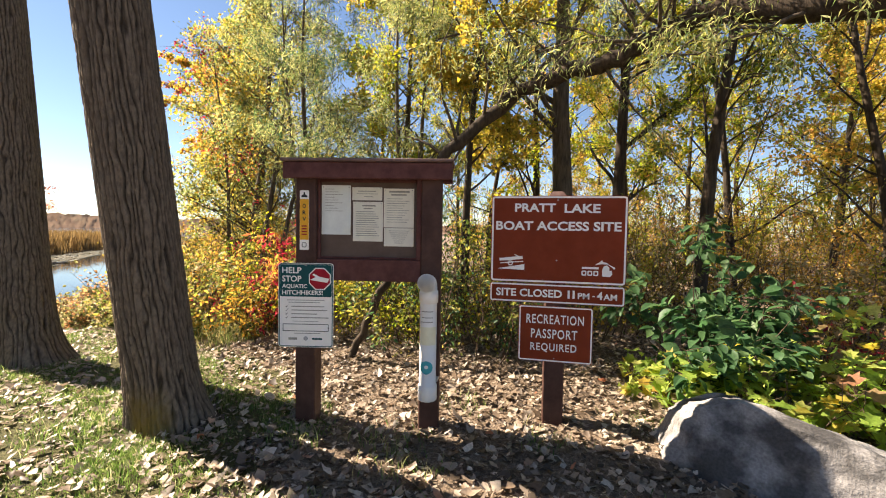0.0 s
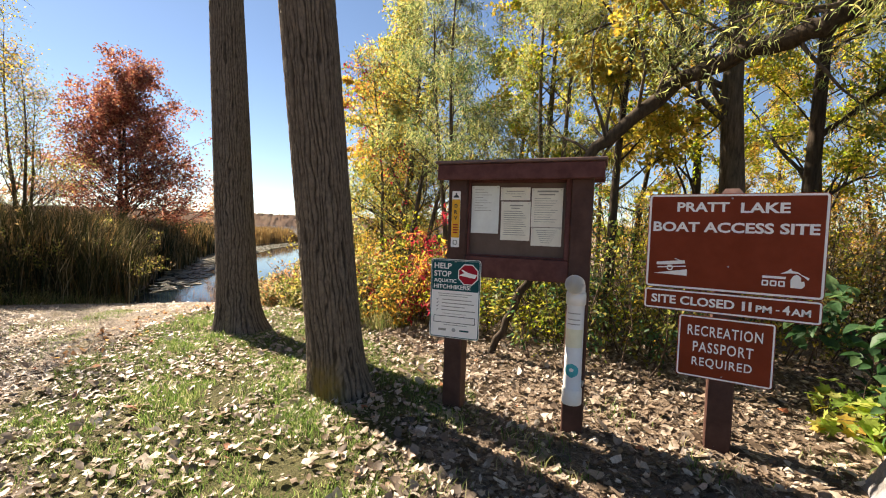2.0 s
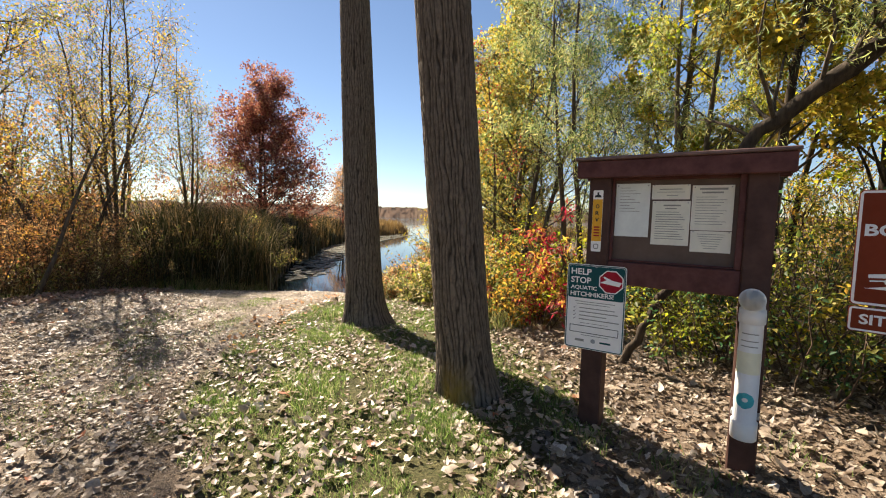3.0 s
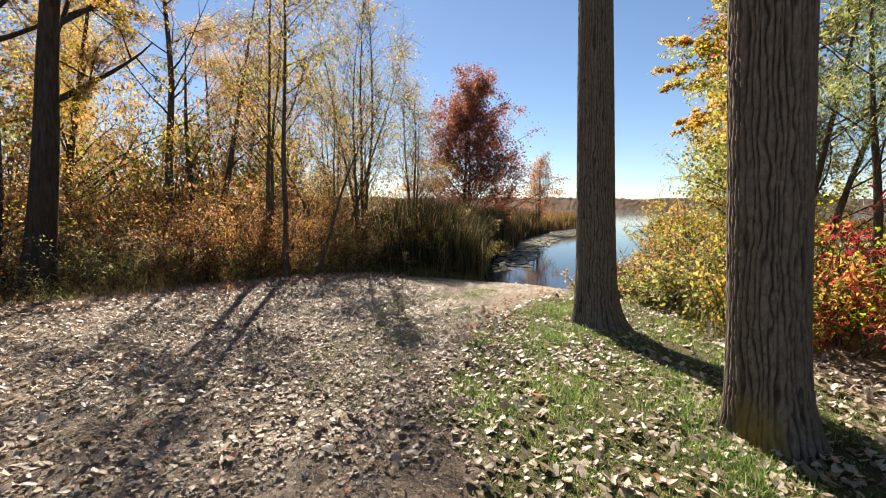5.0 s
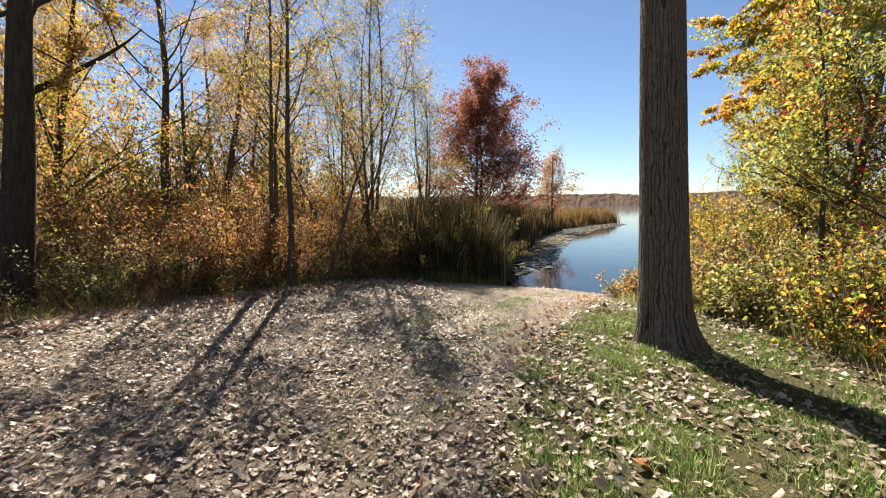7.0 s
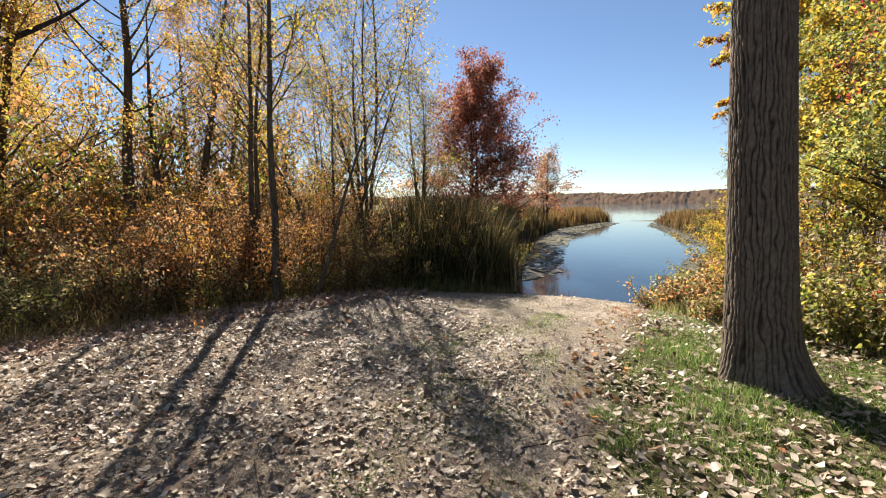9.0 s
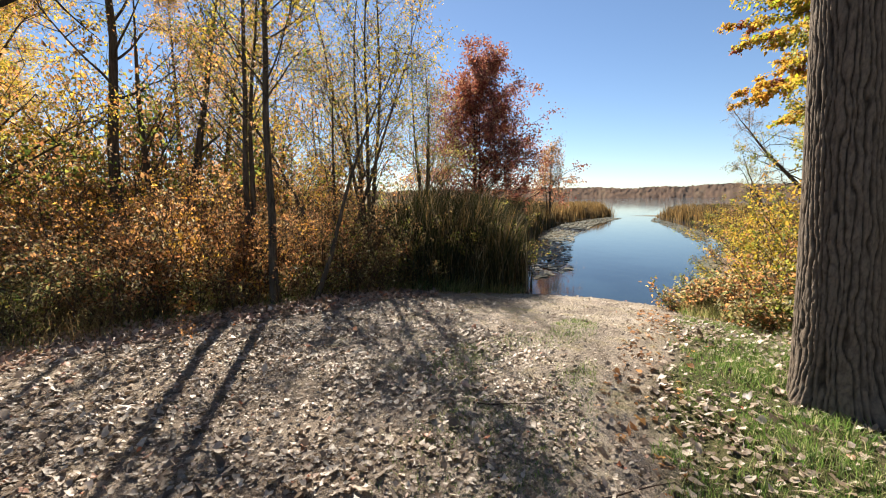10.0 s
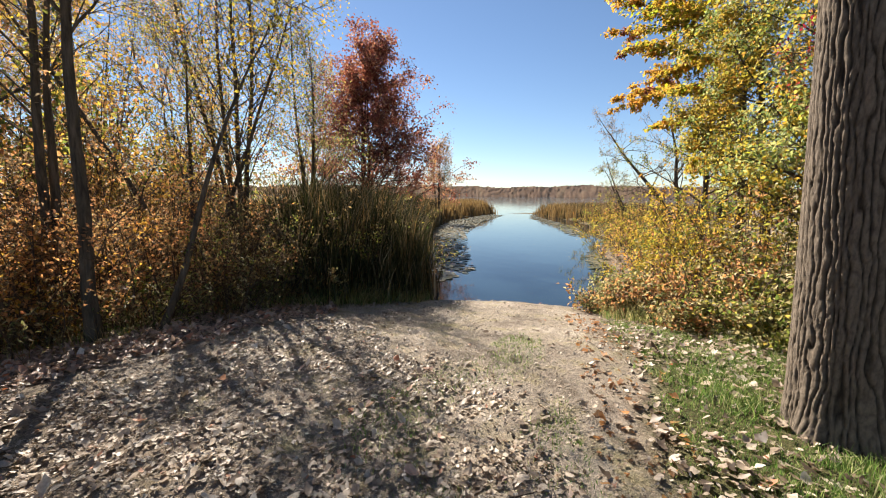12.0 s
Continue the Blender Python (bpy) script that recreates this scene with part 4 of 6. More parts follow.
        lettering(ch, -0.012, 0.012, zc - 0.014, zc + 0.014, -0.0035, M_BLACK, d, 0.03, "letter")
    for k in range(4):
        part("text_line", box(-0.018, 0.018, -0.0042, -0.0034, -0.045 - k * 0.019, -0.036 - k * 0.019, 0), M_STOP, d)
    part("rider_symbol", plate([(-0.022, 0.158), (0.022, 0.158), (0.016, 0.172), (0.004, 0.178), (0.006, 0.192), (-0.006, 0.192), (-0.006, 0.176), (-0.018, 0.172)], -0.0032, -0.0021), M_BLACK, d)
    part("emblem", ring_plate(-0.017, 0.017, -0.188, -0.152, 0.012, 0.006, -0.0032, -0.0021), M_INK, d)


build_kiosk()


def build_warning_sign():
    wx, wy = at_kiosk(-0.428, -0.072)
    ob = thing("warning_sign", (wx, wy, 0.84), "white and teal metal notice about invasive species on the kiosk post", "sign", turn=KTURN + 2)
    w, h = 0.192, 0.294
    a = part("plate", plate(rounded(-w, w, -h, h, 0.022), -0.006, -0.003), M_WHITE, ob)
    hd = part("header", plate(rounded(-w + 0.012, w - 0.012, 0.060, h - 0.012, 0.012), -0.0078, -0.0062), M_TEAL, ob, "teal heading field")
    part("border", ring_plate(-w + 0.004, w - 0.004, -h + 0.004, h - 0.004, 0.02, 0.006, -0.0078, -0.0062), M_TEAL, ob)
    y = -0.0083
    for words, x1, z0, z1 in (("HELP", -0.030, 0.222, 0.264), ("STOP", -0.030, 0.163, 0.206), ("AQUATIC", 0.010, 0.115, 0.147), ("HITCHHIKERS!", 0.118, 0.073, 0.105)):
        lettering(words, -0.165, x1, z0, z1, y, M_WHITE, hd, 0.02)
    oc = [(0.098 + 0.083 * math.cos(radians(22.5 + 45 * k)), 0.186 + 0.083 * math.sin(radians(22.5 + 45 * k))) for k in range(8)]
    part("octagon", plate(oc, -0.0092, -0.0079), M_WHITE, hd)
    o2 = part("octagon_field", plate([(0.098 + (x - 0.098) * 0.9, 0.186 + (z - 0.186) * 0.9) for x, z in oc], -0.0106, -0.0094), M_STOP, hd)
    part("boat_symbol", plate([(0.028, 0.178), (0.150, 0.160), (0.165, 0.188), (0.10, 0.200), (0.055, 0.222), (0.046, 0.214), (0.07, 0.198)], -0.0122, -0.0108), M_WHITE, hd)
    for k, (x0, x1, z, t) in enumerate([(-0.13, 0.13, 0.036, 0.004), (-0.12, 0.10, 0.020, 0.004), (-0.10, 0.13, -0.008, 0.006), (-0.10, 0.15, -0.034, 0.006), (-0.10, 0.08, -0.060, 0.006), (-0.10, 0.16, -0.086, 0.006), (-0.09, 0.09, -0.112, 0.003), (-0.08, 0.10, -0.196, 0.004)]):
        part("text_line", box(x0, x1, y, y + 0.0015, z - t / 2, z + t / 2, 0), M_INK, a)
    for z in (-0.004, -0.030, -0.056, -0.082):
        part("tick_mark", plate([(-0.142, z - 0.004), (-0.136, z - 0.012), (-0.120, z + 0.008), (-0.136, z - 0.005)], y, y + 0.0015), M_BLACK, a)
    part("box_outline", ring_plate(-0.160, 0.160, -0.182, -0.130, 0.004, 0.004, y, y + 0.0015), M_BLACK, a)
    part("logo_bar", box(-0.12, -0.06, y, y + 0.0015, -0.242, -0.226, 0), M_INK, a)
    part("logo_bar", box(0.045, 0.115, y, y + 0.0015, -0.240, -0.228, 0), M_TEAL, a)
    bolt(a, 0.0, -0.0062, -0.232, 0.016)
    bolt(a, 0.0, -0.0078, 0.279, 0.007)


build_warning_sign()


def build_tube():
    """A white plastic pipe with an elbow at its top, strapped to the kiosk's post."""
    wx, wy = at_kiosk(0.432, -0.134)
    ob = thing("line_collection_tube", (wx, wy, 0.235), "white plastic pipe with an open elbow on the kiosk post", "pipe", turn=KTURN - 6)

    def lathe(prof, n=28):
        V = np.array([[r * math.cos(6.28318 * k / n), r * math.sin(6.28318 * k / n), z] for r, z in prof for k in range(n)])
        m = len(prof)
        i = np.arange(m - 1)[:, None] * n + np.arange(n)[None]
        j = np.arange(m - 1)[:, None] * n + (np.arange(n)[None] + 1) % n
        return V, np.stack([i, j, j + n, i + n], -1).reshape(-1, 4)

    V, F = lathe([(0.002, 0.0), (0.060, 0.0), (0.064, 0.006), (0.064, 0.10), (0.060, 0.104), (0.056, 0.106), (0.056, 0.66)])
    part("pipe", mesh_from("pipe", V, F, M_PVC, True), M_PVC, ob)
    V, F = lathe([(0.0575, 0.655), (0.063, 0.658), (0.064, 0.70), (0.062, 0.735), (0.058, 0.735)])
    part("coupling", mesh_from("coupling", V, F, M_PVC, True), M_PVC, ob)
    wood = Wood()
    arc = [(0, 0.0, 0.72)] + [(0, -0.03 * (1 - math.cos(radians(a))), 0.735 + 0.056 * math.sin(radians(a))) for a in (0, 20, 40, 60, 80)] + [(0, -0.05, 0.793), (0, -0.085, 0.795)]
    wood.tube(arc, [0.056] * 6 + [0.058, 0.061], 28)
    part("elbow", wood.mesh("elbow", M_PVC), M_PVC, ob)
    # Inner wall of the elbow, coloured dark for the shade within.
    inner = Wood()
    inner.tube([(0, -0.0855, 0.795), (0, -0.05, 0.793), (0, -0.01, 0.79)], [0.053, 0.052, 0.05], 28)
    part("inside", inner.mesh("inside", M_PVC_SHADE), M_PVC_SHADE, ob, "shaded grey inside of the elbow")
    rim = Wood()
    rim.tube([(0, -0.084, 0.795), (0, -0.088, 0.795), (0, -0.088, 0.795), (0, -0.083, 0.795)], [0.0615, 0.0605, 0.0535, 0.0525], 28)
    part("rim", rim.mesh("rim", M_PVC), M_PVC, ob)

    def wrap(name, z0, z1, half, mat, rr=0.0568, oval=False):
        n, m = 14, 8
        V, F = [], []
        for b in range(m + 1):
            q = -1 + 2 * b / m
            hw = half * (math.sqrt(max(0.02, 1 - q * q)) if oval else 1)
            for a in range(n + 1):
                th = radians(-90) + hw * (-1 + 2 * a / n)
                V.append((rr * math.cos(th), rr * math.sin(th), (z0 + z1) / 2 + (z1 - z0) / 2 * q))
        for b in range(m):
            for a in range(n):
                k = b * (n + 1) + a
                F.append((k, k + 1, k + n + 2, k + n + 1))
        return part(name, mesh_from(name, np.array(V), np.array(F), mat, True), mat, ob)

    wrap("sticker", 0.185, 0.275, 0.80, M_STICK_BLUE, oval=True)
    wrap("sticker_figure", 0.222, 0.246, 0.25, M_PVC, 0.0574, True)
    wrap("label", 0.38, 0.50, 1.25, M_STICK_PALE)
    for z in (0.60, 0.56, 0.53):
        wrap("text_line", z, z + 0.006, 0.75, M_INK)
    part("strap", box(-0.066, 0.066, -0.002, 0.066, 0.12, 0.14, 0.002), M_METAL, ob)


build_tube()


# ---- boulder ----
def build_boulder():
    bm = bmesh.new()
    bmesh.ops.create_icosphere(bm, subdivisions=6, radius=1.0)
    for v in bm.verts:
        p = v.co.copy()
        for nrm, d in ((Vector((0.30, 0.15, 0.95)), 0.60), (Vector((-0.10, -0.90, 0.42)), 0.66), (Vector((-0.95, -0.10, 0.22)), 0.74), (Vector((-0.55, 0.1, 0.8)), 0.86), (Vector((0.1, 0.85, 0.5)), 0.72), (Vector((-0.65, -0.72, 0.2)), 0.80)):
            nrm = nrm.normalized()
            e = p.dot(nrm) - d
            if e > 0:
                p -= nrm * e * 0.86
        p += v.co * (0.06 * noise.noise(v.co * 1.7) + 0.034 * noise.noise(v.co * 5) + 0.016 * noise.noise(v.co * 13) + 0.008 * noise.noise(v.co * 30))
        v.co = Vector((p.x * 0.90, p.y * 0.42, p.z * 0.53))
    me = bpy.data.meshes.new("boulder")
    bm.to_mesh(me)
    bm.free()
    for pl in me.polygons:
        pl.use_smooth = True
    me.materials.append(M_ROCK)
    ob = new("boulder", me)
    ob.matrix_basis = pose(1.80, -0.37, -0.025, 0, 4, -20)
    tagged(ob, "large grey granite boulder half sunk in leaf litter", "boulder")


build_boulder()


# ---- woods behind the signs ----
def leaning_limb():
    """An old willow limb that arches over from its trunk and comes down behind the kiosk."""
    ob = thing("leaning_willow", (4.7, 0.6, gz(4.7, 0.6)), "old willow with a long dark arching limb and narrow leaves", "tree")
    z0 = ob.location.z
    off = np.array([4.7, 0.6, z0])
    wood = Wood()
    wood.tube(np.array([(4.7, 0.6, z0 - 0.2), (4.65, 0.6, 0.8), (4.5, 0.55, 1.8), (4.2, 0.5, 2.6), (3.7, 0.5, 3.0)]) - off, (0.30, 0.27, 0.24, 0.21, 0.18), 12)
    path = np.array([(4.35, 0.5, 2.4), (3.6, 0.5, 3.02), (2.9, 0.62, 3.08), (2.4, 0.75, 3.12), (1.75, 1.1, 3.32), (1.35, 1.3, 3.22), (1.0, 1.5, 3.10), (0.55, 1.65, 3.06), (0.1, 1.75, 2.93), (-0.35, 1.8, 2.58), (-0.8, 1.8, 2.22), (-1.02, 1.5, 1.6), (-1.22, 1.12, 0.82), (-1.42, 1.1, 0.4), (-1.62, 1.12, -0.05)])
    fine = np.concatenate([[path[i] + (path[i + 1] - path[i]) * k / 4 for k in range(4)] for i in range(len(path) - 1)] + [path[-1:]])
    r = np.random.RandomState(5)
    fine[1:-1] += r.normal(0, 0.012, (len(fine) - 2, 3))
    limb = Wood()
    limb.tube(fine - off, np.interp(np.linspace(0, 1, len(fine)), (0, 0.35, 0.6, 0.75, 0.82, 1), (0.15, 0.092, 0.075, 0.06, 0.045, 0.04)) * r.uniform(0.93, 1.07, len(fine)), 12)
    tw = []
    for k in range(46):
        p, t = along(path[2:11], r.uniform(0, 1))
        s = strand(r, p, unit(t * r.normal(0, 0.5) + r.normal(0, 0.6, 3) + (0, 0, 0.45)), r.uniform(0.5, 1.5), 6, 0.2, -0.02)
        wood.tube(s - off, 0.022 * (1 - 0.85 * np.linspace(0, 1, 6)), 5)
        for _ in range(6):
            q, u = along(s, r.uniform(0.2, 1))
            e = q + unit(u + r.normal(0, 0.7, 3) + (0, 0, -0.3)) * r.uniform(0.2, 0.5)
            wood.tube(np.array([q, (q + e) / 2, e]) - off, (0.004, 0.003, 0.002), 3)
            tw.append(np.array([q, e]) - off)
    part("limb", limb.mesh("limb", M_BARK_DARK), M_BARK_DARK, ob)
    part("trunk", wood.mesh("trunk", M_BARK), M_BARK, ob)
    part("crown", leaf_mesh("crown", np.array(tw), 8000, 0.078, 0.16, r, M_WILLOW, droop=0.6), M_WILLOW, ob)


leaning_limb()

WOODS = "trees behind the signs"
tree(21, (0.78, 4.1), "tall grey trunk with sparse yellow-green leaves", [(M_LIME, 0.6), (M_OLIVE, 0.4)], 9.5, 0.21, 8649, size=0.07, first=0.28, limbs=20, reach=2.4, group=WOODS)
tree(22, (1.62, 4.5), "slim dark trunk with green and lime leaves", [(M_OLIVE, 0.5), (M_LIME, 0.5)], 9.0, 0.125, 7688, size=0.07, first=0.18, limbs=20, reach=1.9, bark=M_BARK_DARK, group=WOODS)
tree(23, (2.28, 2.7), "straight slim dark trunk with fine bare twigs", [(M_LIME, 0.5), (M_OLIVE, 0.5)], 8.5, 0.095, 4036, size=0.07, first=0.25, limbs=22, reach=1.7, bark=M_BARK_DARK, group=WOODS)
tree(24, (-0.72, 3.0), "thin dark tree with bright yellow maple leaves", [(M_YELLOW, 1.0)], 7.0, 0.075, 11000, first=0.28, limbs=22, reach=1.6, size=0.080, aspect=0.75, bark=M_BARK_DARK, group=WOODS)
tree(25, (-1.75, 3.2), "small willow with narrow yellow-green leaves", [(M_WILLOW, 1.0)], 6.2, 0.07, 18000, first=0.22, limbs=26, reach=1.7, size=0.080, aspect=0.15, droop=0.7, stems=2, fan=0.12, group=WOODS)
tree(26, (-3.0, 3.1), "small willow with drooping yellow-green leaves", [(M_WILLOW, 0.8), (M_GREEN, 0.2)], 5.6, 0.06, 17000, first=0.25, limbs=26, reach=1.7, size=0.080, aspect=0.15, droop=0.7, stems=2, fan=0.14, group=WOODS)
tree(32, (-4.3, 3.3), "willow with hanging yellow-green leaves by the shore", [(M_WILLOW, 0.85), (M_LIME, 0.15)], 5.6, 0.065, 12000, first=0.2, limbs=28, reach=1.9, size=0.08, aspect=0.15, droop=0.7, stems=2, fan=0.14)
tree(33, (-5.3, 3.9), "young maple with olive, orange and a few red leaves", [(M_OLIVE, 0.45), (M_ORANGE, 0.35), (M_SUMAC, 0.2)], 5.0, 0.05, 2400, first=0.3, limbs=18, reach=1.5, size=0.06, aspect=0.6)
tree(27, (-2.3, 4.6), "young maple with yellow-green leaves", [(M_YELLOW, 0.5), (M_LIME, 0.5)], 7.5, 0.09, 12000, first=0.25, limbs=22, reach=2.0, size=0.080, aspect=0.7, group=WOODS)
tree(28, (0.3, 6.2), "young maple with lime and yellow leaves", [(M_LIME, 0.55), (M_YELLOW, 0.45)], 8.5, 0.10, 9000, first=0.15, limbs=22, reach=2.3, size=0.080, aspect=0.7, bark=M_BARK_DARK, group=WOODS)
tree(29, (3.6, 5.0), "tall tree with yellow-green autumn leaves", [(M_GOLD, 0.4), (M_LIME, 0.3), (M_OLIVE, 0.3)], 9.0, 0.075, 8000, size=0.07, first=0.12, limbs=24, reach=2.4, bark=M_BARK_DARK, group=WOODS)
tree(30, (5.2, 4.0), "tall tree with yellow, orange and olive leaves", [(M_ORANGE, 0.35), (M_YELLOW, 0.35), (M_OLIVE, 0.3)], 8.5, 0.08, 8000, size=0.07, first=0.12, limbs=24, reach=2.2, bark=M_BARK_DARK, group=WOODS)
tree(31, (4.2, 1.75), "oak with dark green and reddish leaves on low branches", [(M_GREEN, 0.55), (M_OLIVE, 0.3), (M_RED, 0.15)], 6.5, 0.11, 4997, first=0.3, limbs=18, reach=2.3, rise=0.15, size=0.104, aspect=0.6, bark=M_BARK_DARK, group=WOODS)
for k, (x, y, s, t) in enumerate([(2.6, 8.5, 28, 40), (6.5, 7.5, 29, 130), (-1.0, 8.5, 30, 200), (4.6, 10.5, 27, 70), (8.5, 5.0, 28, 250), (9.5, 9.0, 30, 10), (-3.6, 7.0, 29, 310), (1.2, 12.0, 30, 150), (7.0, 13.0, 28, 80), (12.5, 7.5, 29, 20), (-2.4, 11.5, 27, 95), (5.5, 16.0, 30, 33), (10.5, 12.5, 27, 190), (14.5, 10.5, 30, 111), (2.8, 16.5, 27, 301), (8.0, 10.0, 24, 10), (13.5, 15.0, 28, 5)]):
    src = [o for o in scene.objects if o.get("category") == "tree" and o.parent is None and o.get("group") == WOODS][s - 21]
    copy_thing(src, pose(x, y, gz(x, y), 0, 0, t))

# thicket under the trees
THICKET = "thicket behind the signs"
THICK = [(-0.4, 2.3, M_OLIVE, M_GREEN, 1.9), (0.5, 2.5, M_YELLOW, M_OLIVE, 1.8), (1.2, 3.0, M_OLIVE, M_STRAW, 1.6), (-1.3, 2.3, M_LIME, M_OLIVE, 1.3), (2.4, 3.8, M_STRAW, M_GOLD, 1.7), (3.6, 3.0, M_GOLD, M_STRAW, 1.3),
         (4.6, 3.0, M_STRAW, M_LIME, 1.3), (3.2, 4.4, M_GOLD, M_YELLOW, 1.9), (-0.2, 4.6, M_LIME, M_SPARSE, 2.1), (1.4, 6.0, M_LIME, M_GOLD, 2.2), (5.4, 5.4, M_ORANGE, M_STRAW, 2.1), (-2.2, 2.6, M_LIME, M_YELLOW, 1.3), (-0.62, 1.9, M_OLIVE, M_GREEN, 1.7)]
for k, (x, y, a, b, h) in enumerate(THICK):
    shrub(60 + k, (x, y), "dense leafy autumn undergrowth under the trees", [(a, 0.6), (b, 0.4)], h * 1.2, 1.6, 30, 2700, 0.055, 0.55, group=THICKET, arch=0.35)
for k, (x, y, s, t) in enumerate([(6.5, 3.4, 4, 30), (7.5, 5.2, 6, 80), (4.4, 7.0, 9, 140), (7.2, 8.0, 10, 200), (2.6, 9.0, 8, 260), (-0.8, 7.2, 9, 320), (9.6, 6.4, 10, 15), (5.8, 10.4, 7, 95), (-3.4, 5.0, 11, 50), (8.8, 3.2, 5, 170), (0.6, 10.0, 10, 220), (11.0, 9.0, 9, 290), (2.0, 5.2, 8, 77), (0.6, 8.0, 10, 199), (8.4, 9.6, 8, 190), (1.6, 11.6, 7, 99)]):
    src = [o for o in scene.objects if o.get("group") == THICKET][s]
    copy_thing(src, pose(x, y, gz(x, y), 0, 0, t))

# taller undergrowth deeper in the woods
for k, (x, y, s, t) in enumerate([(-0.5, 13.5, 9, 10), (2.4, 14.0, 7, 60), (5.0, 13.0, 10, 110), (7.6, 12.0, 9, 160), (10.4, 11.0, 7, 210), (13.0, 9.6, 10, 260), (15.5, 12.0, 9, 310), (12.2, 14.5, 7, 0), (8.6, 16.0, 10, 50), (4.4, 17.5, 9, 100), (0.6, 18.0, 7, 150), (17.5, 15.5, 10, 200), (14.0, 19.0, 9, 250), (9.0, 21.0, 7, 300), (3.5, 22.0, 10, 20), (19.0, 10.0, 9, 70), (-1.8, 16.5, 10, 120), (22.0, 14.0, 7, 15), (7.0, 9.6, 9, 222), (10.8, 7.6, 7, 333)]):
    src = [o for o in scene.objects if o.get("group") == THICKET][s]
    copy_thing(src, pose(x, y, gz(x, y), 0, 0, t) @ Matrix.Diagonal((1.7, 1.7, 2.0, 1.0)))

# green saplings and low plants beside the boulder
shrub(81, (1.86, 0.95), "glossy dark green leafy sapling beside the boulder", [(M_GREEN, 1.0)], 1.65, 0.40, 14, 1500, 0.118, 0.66, spread=0.05, outline=OVAL)
shrub(82, (2.25, 0.65), "low green leafy plant beside the boulder", [(M_WEED, 0.6), (M_LIME, 0.4)], 0.6, 0.55, 10, 260, 0.10, 0.66, outline=OVAL)
LOW = "low maple seedlings"
for k, (x, y, h) in enumerate([(1.45, 0.75, 0.5), (1.75, 0.5, 0.45), (2.2, 0.45, 0.55), (2.6, 0.35, 0.62), (2.95, 0.6, 0.75), (3.0, 0.1, 0.6), (2.7, 1.0, 0.85), (3.4, 0.3, 0.7), (3.5, 0.9, 0.8), (2.3, 0.9, 0.7)]):
    shrub(400 + k, (x, y), "low maple seedlings with lime and yellow leaves", [(M_SEEDLING, 0.8), (M_SPARSE if k % 2 else M_YELLOW, 0.2)], h * 1.25, 0.62, 12, 210, 0.125, 0.95, group=LOW, outline=MAPLE_LEAF)
shrub(99, (3.2, 1.3), "low bush with red and russet leaves", [(M_SUMAC, 0.4), (M_RUST, 0.6)], 0.9, 1.0, 16, 700, 0.08, 0.5)

# bushes at the shore, beyond the grass
SHORE = "bushes along the shore"
shrub(101, (-3.15, 2.0), "sumac with crimson feathered leaves", [(M_SUMAC, 0.75), (M_ORANGE, 0.25)], 2.0, 0.7, 12, 1100, 0.105, 0.24, name="sumac", group=SHORE, droop=0.4)
shrub(102, (-4.3, 2.7), "sumac with crimson and orange leaves", [(M_SUMAC, 0.5), (M_ORANGE, 0.5)], 1.5, 1.0, 14, 800, 0.10, 0.24, name="sumac", group=SHORE, droop=0.4)
BANK = [(-3.60, 1.80, M_OLIVE, M_ORANGE, 0.95, 1.0), (-4.50, 2.15, M_OLIVE, M_STRAW, 0.95, 1.2), (-5.50, 2.55, M_OLIVE, M_STRAW, 1.0, 1.3), (-6.20, 3.05, M_RUST, M_WEED, 1.3, 1.4), (-6.70, 3.85, M_YELLOW, M_SPARSE, 1.25, 1.3), (-7.30, 3.00, M_WEED, M_RUST, 0.6, 0.9),
        (-7.60, 4.85, M_YELLOW, M_OLIVE, 1.15, 1.3), (-8.30, 6.05, M_ORANGE, M_SPARSE, 1.1, 1.3), (-9.00, 7.25, M_YELLOW, M_RUST, 1.2, 1.4), (-5.30, 3.55, M_OLIVE, M_STRAW, 1.3, 1.5), (-6.10, 4.45, M_YELLOW, M_OLIVE, 2.4, 1.7), (-7.00, 5.35, M_YELLOW, M_ORANGE, 2.4, 1.7),
        (-10.40, 8.75, M_YELLOW, M_RUST, 1.6, 1.6), (-12.00, 10.95, M_GOLD, M_OLIVE, 1.7, 1.8), (-4.00, 3.05, M_OLIVE, M_LIME, 1.5, 1.4), (-14.10, 13.65, M_GOLD, M_OLIVE, 1.7, 2.2), (-6.2, 2.35, M_WEED, M_RUST, 0.5, 1.1), (-5.2, 2.0, M_WEED, M_OLIVE, 0.45, 1.0), (-7.5, 2.9, M_WEED, M_RUST, 0.6, 0.9)]
for k, (x, y, a, b, h, w) in enumerate(BANK):
    shrub(110 + k, (x, y), "autumn shoreline bush with yellow and russet leaves", [(a, 0.6), (b, 0.4)], h * 1.25, w * 1.05, 40, 3500, 0.06, 0.6, group=SHORE)

MAPLE = "maples over the shore"


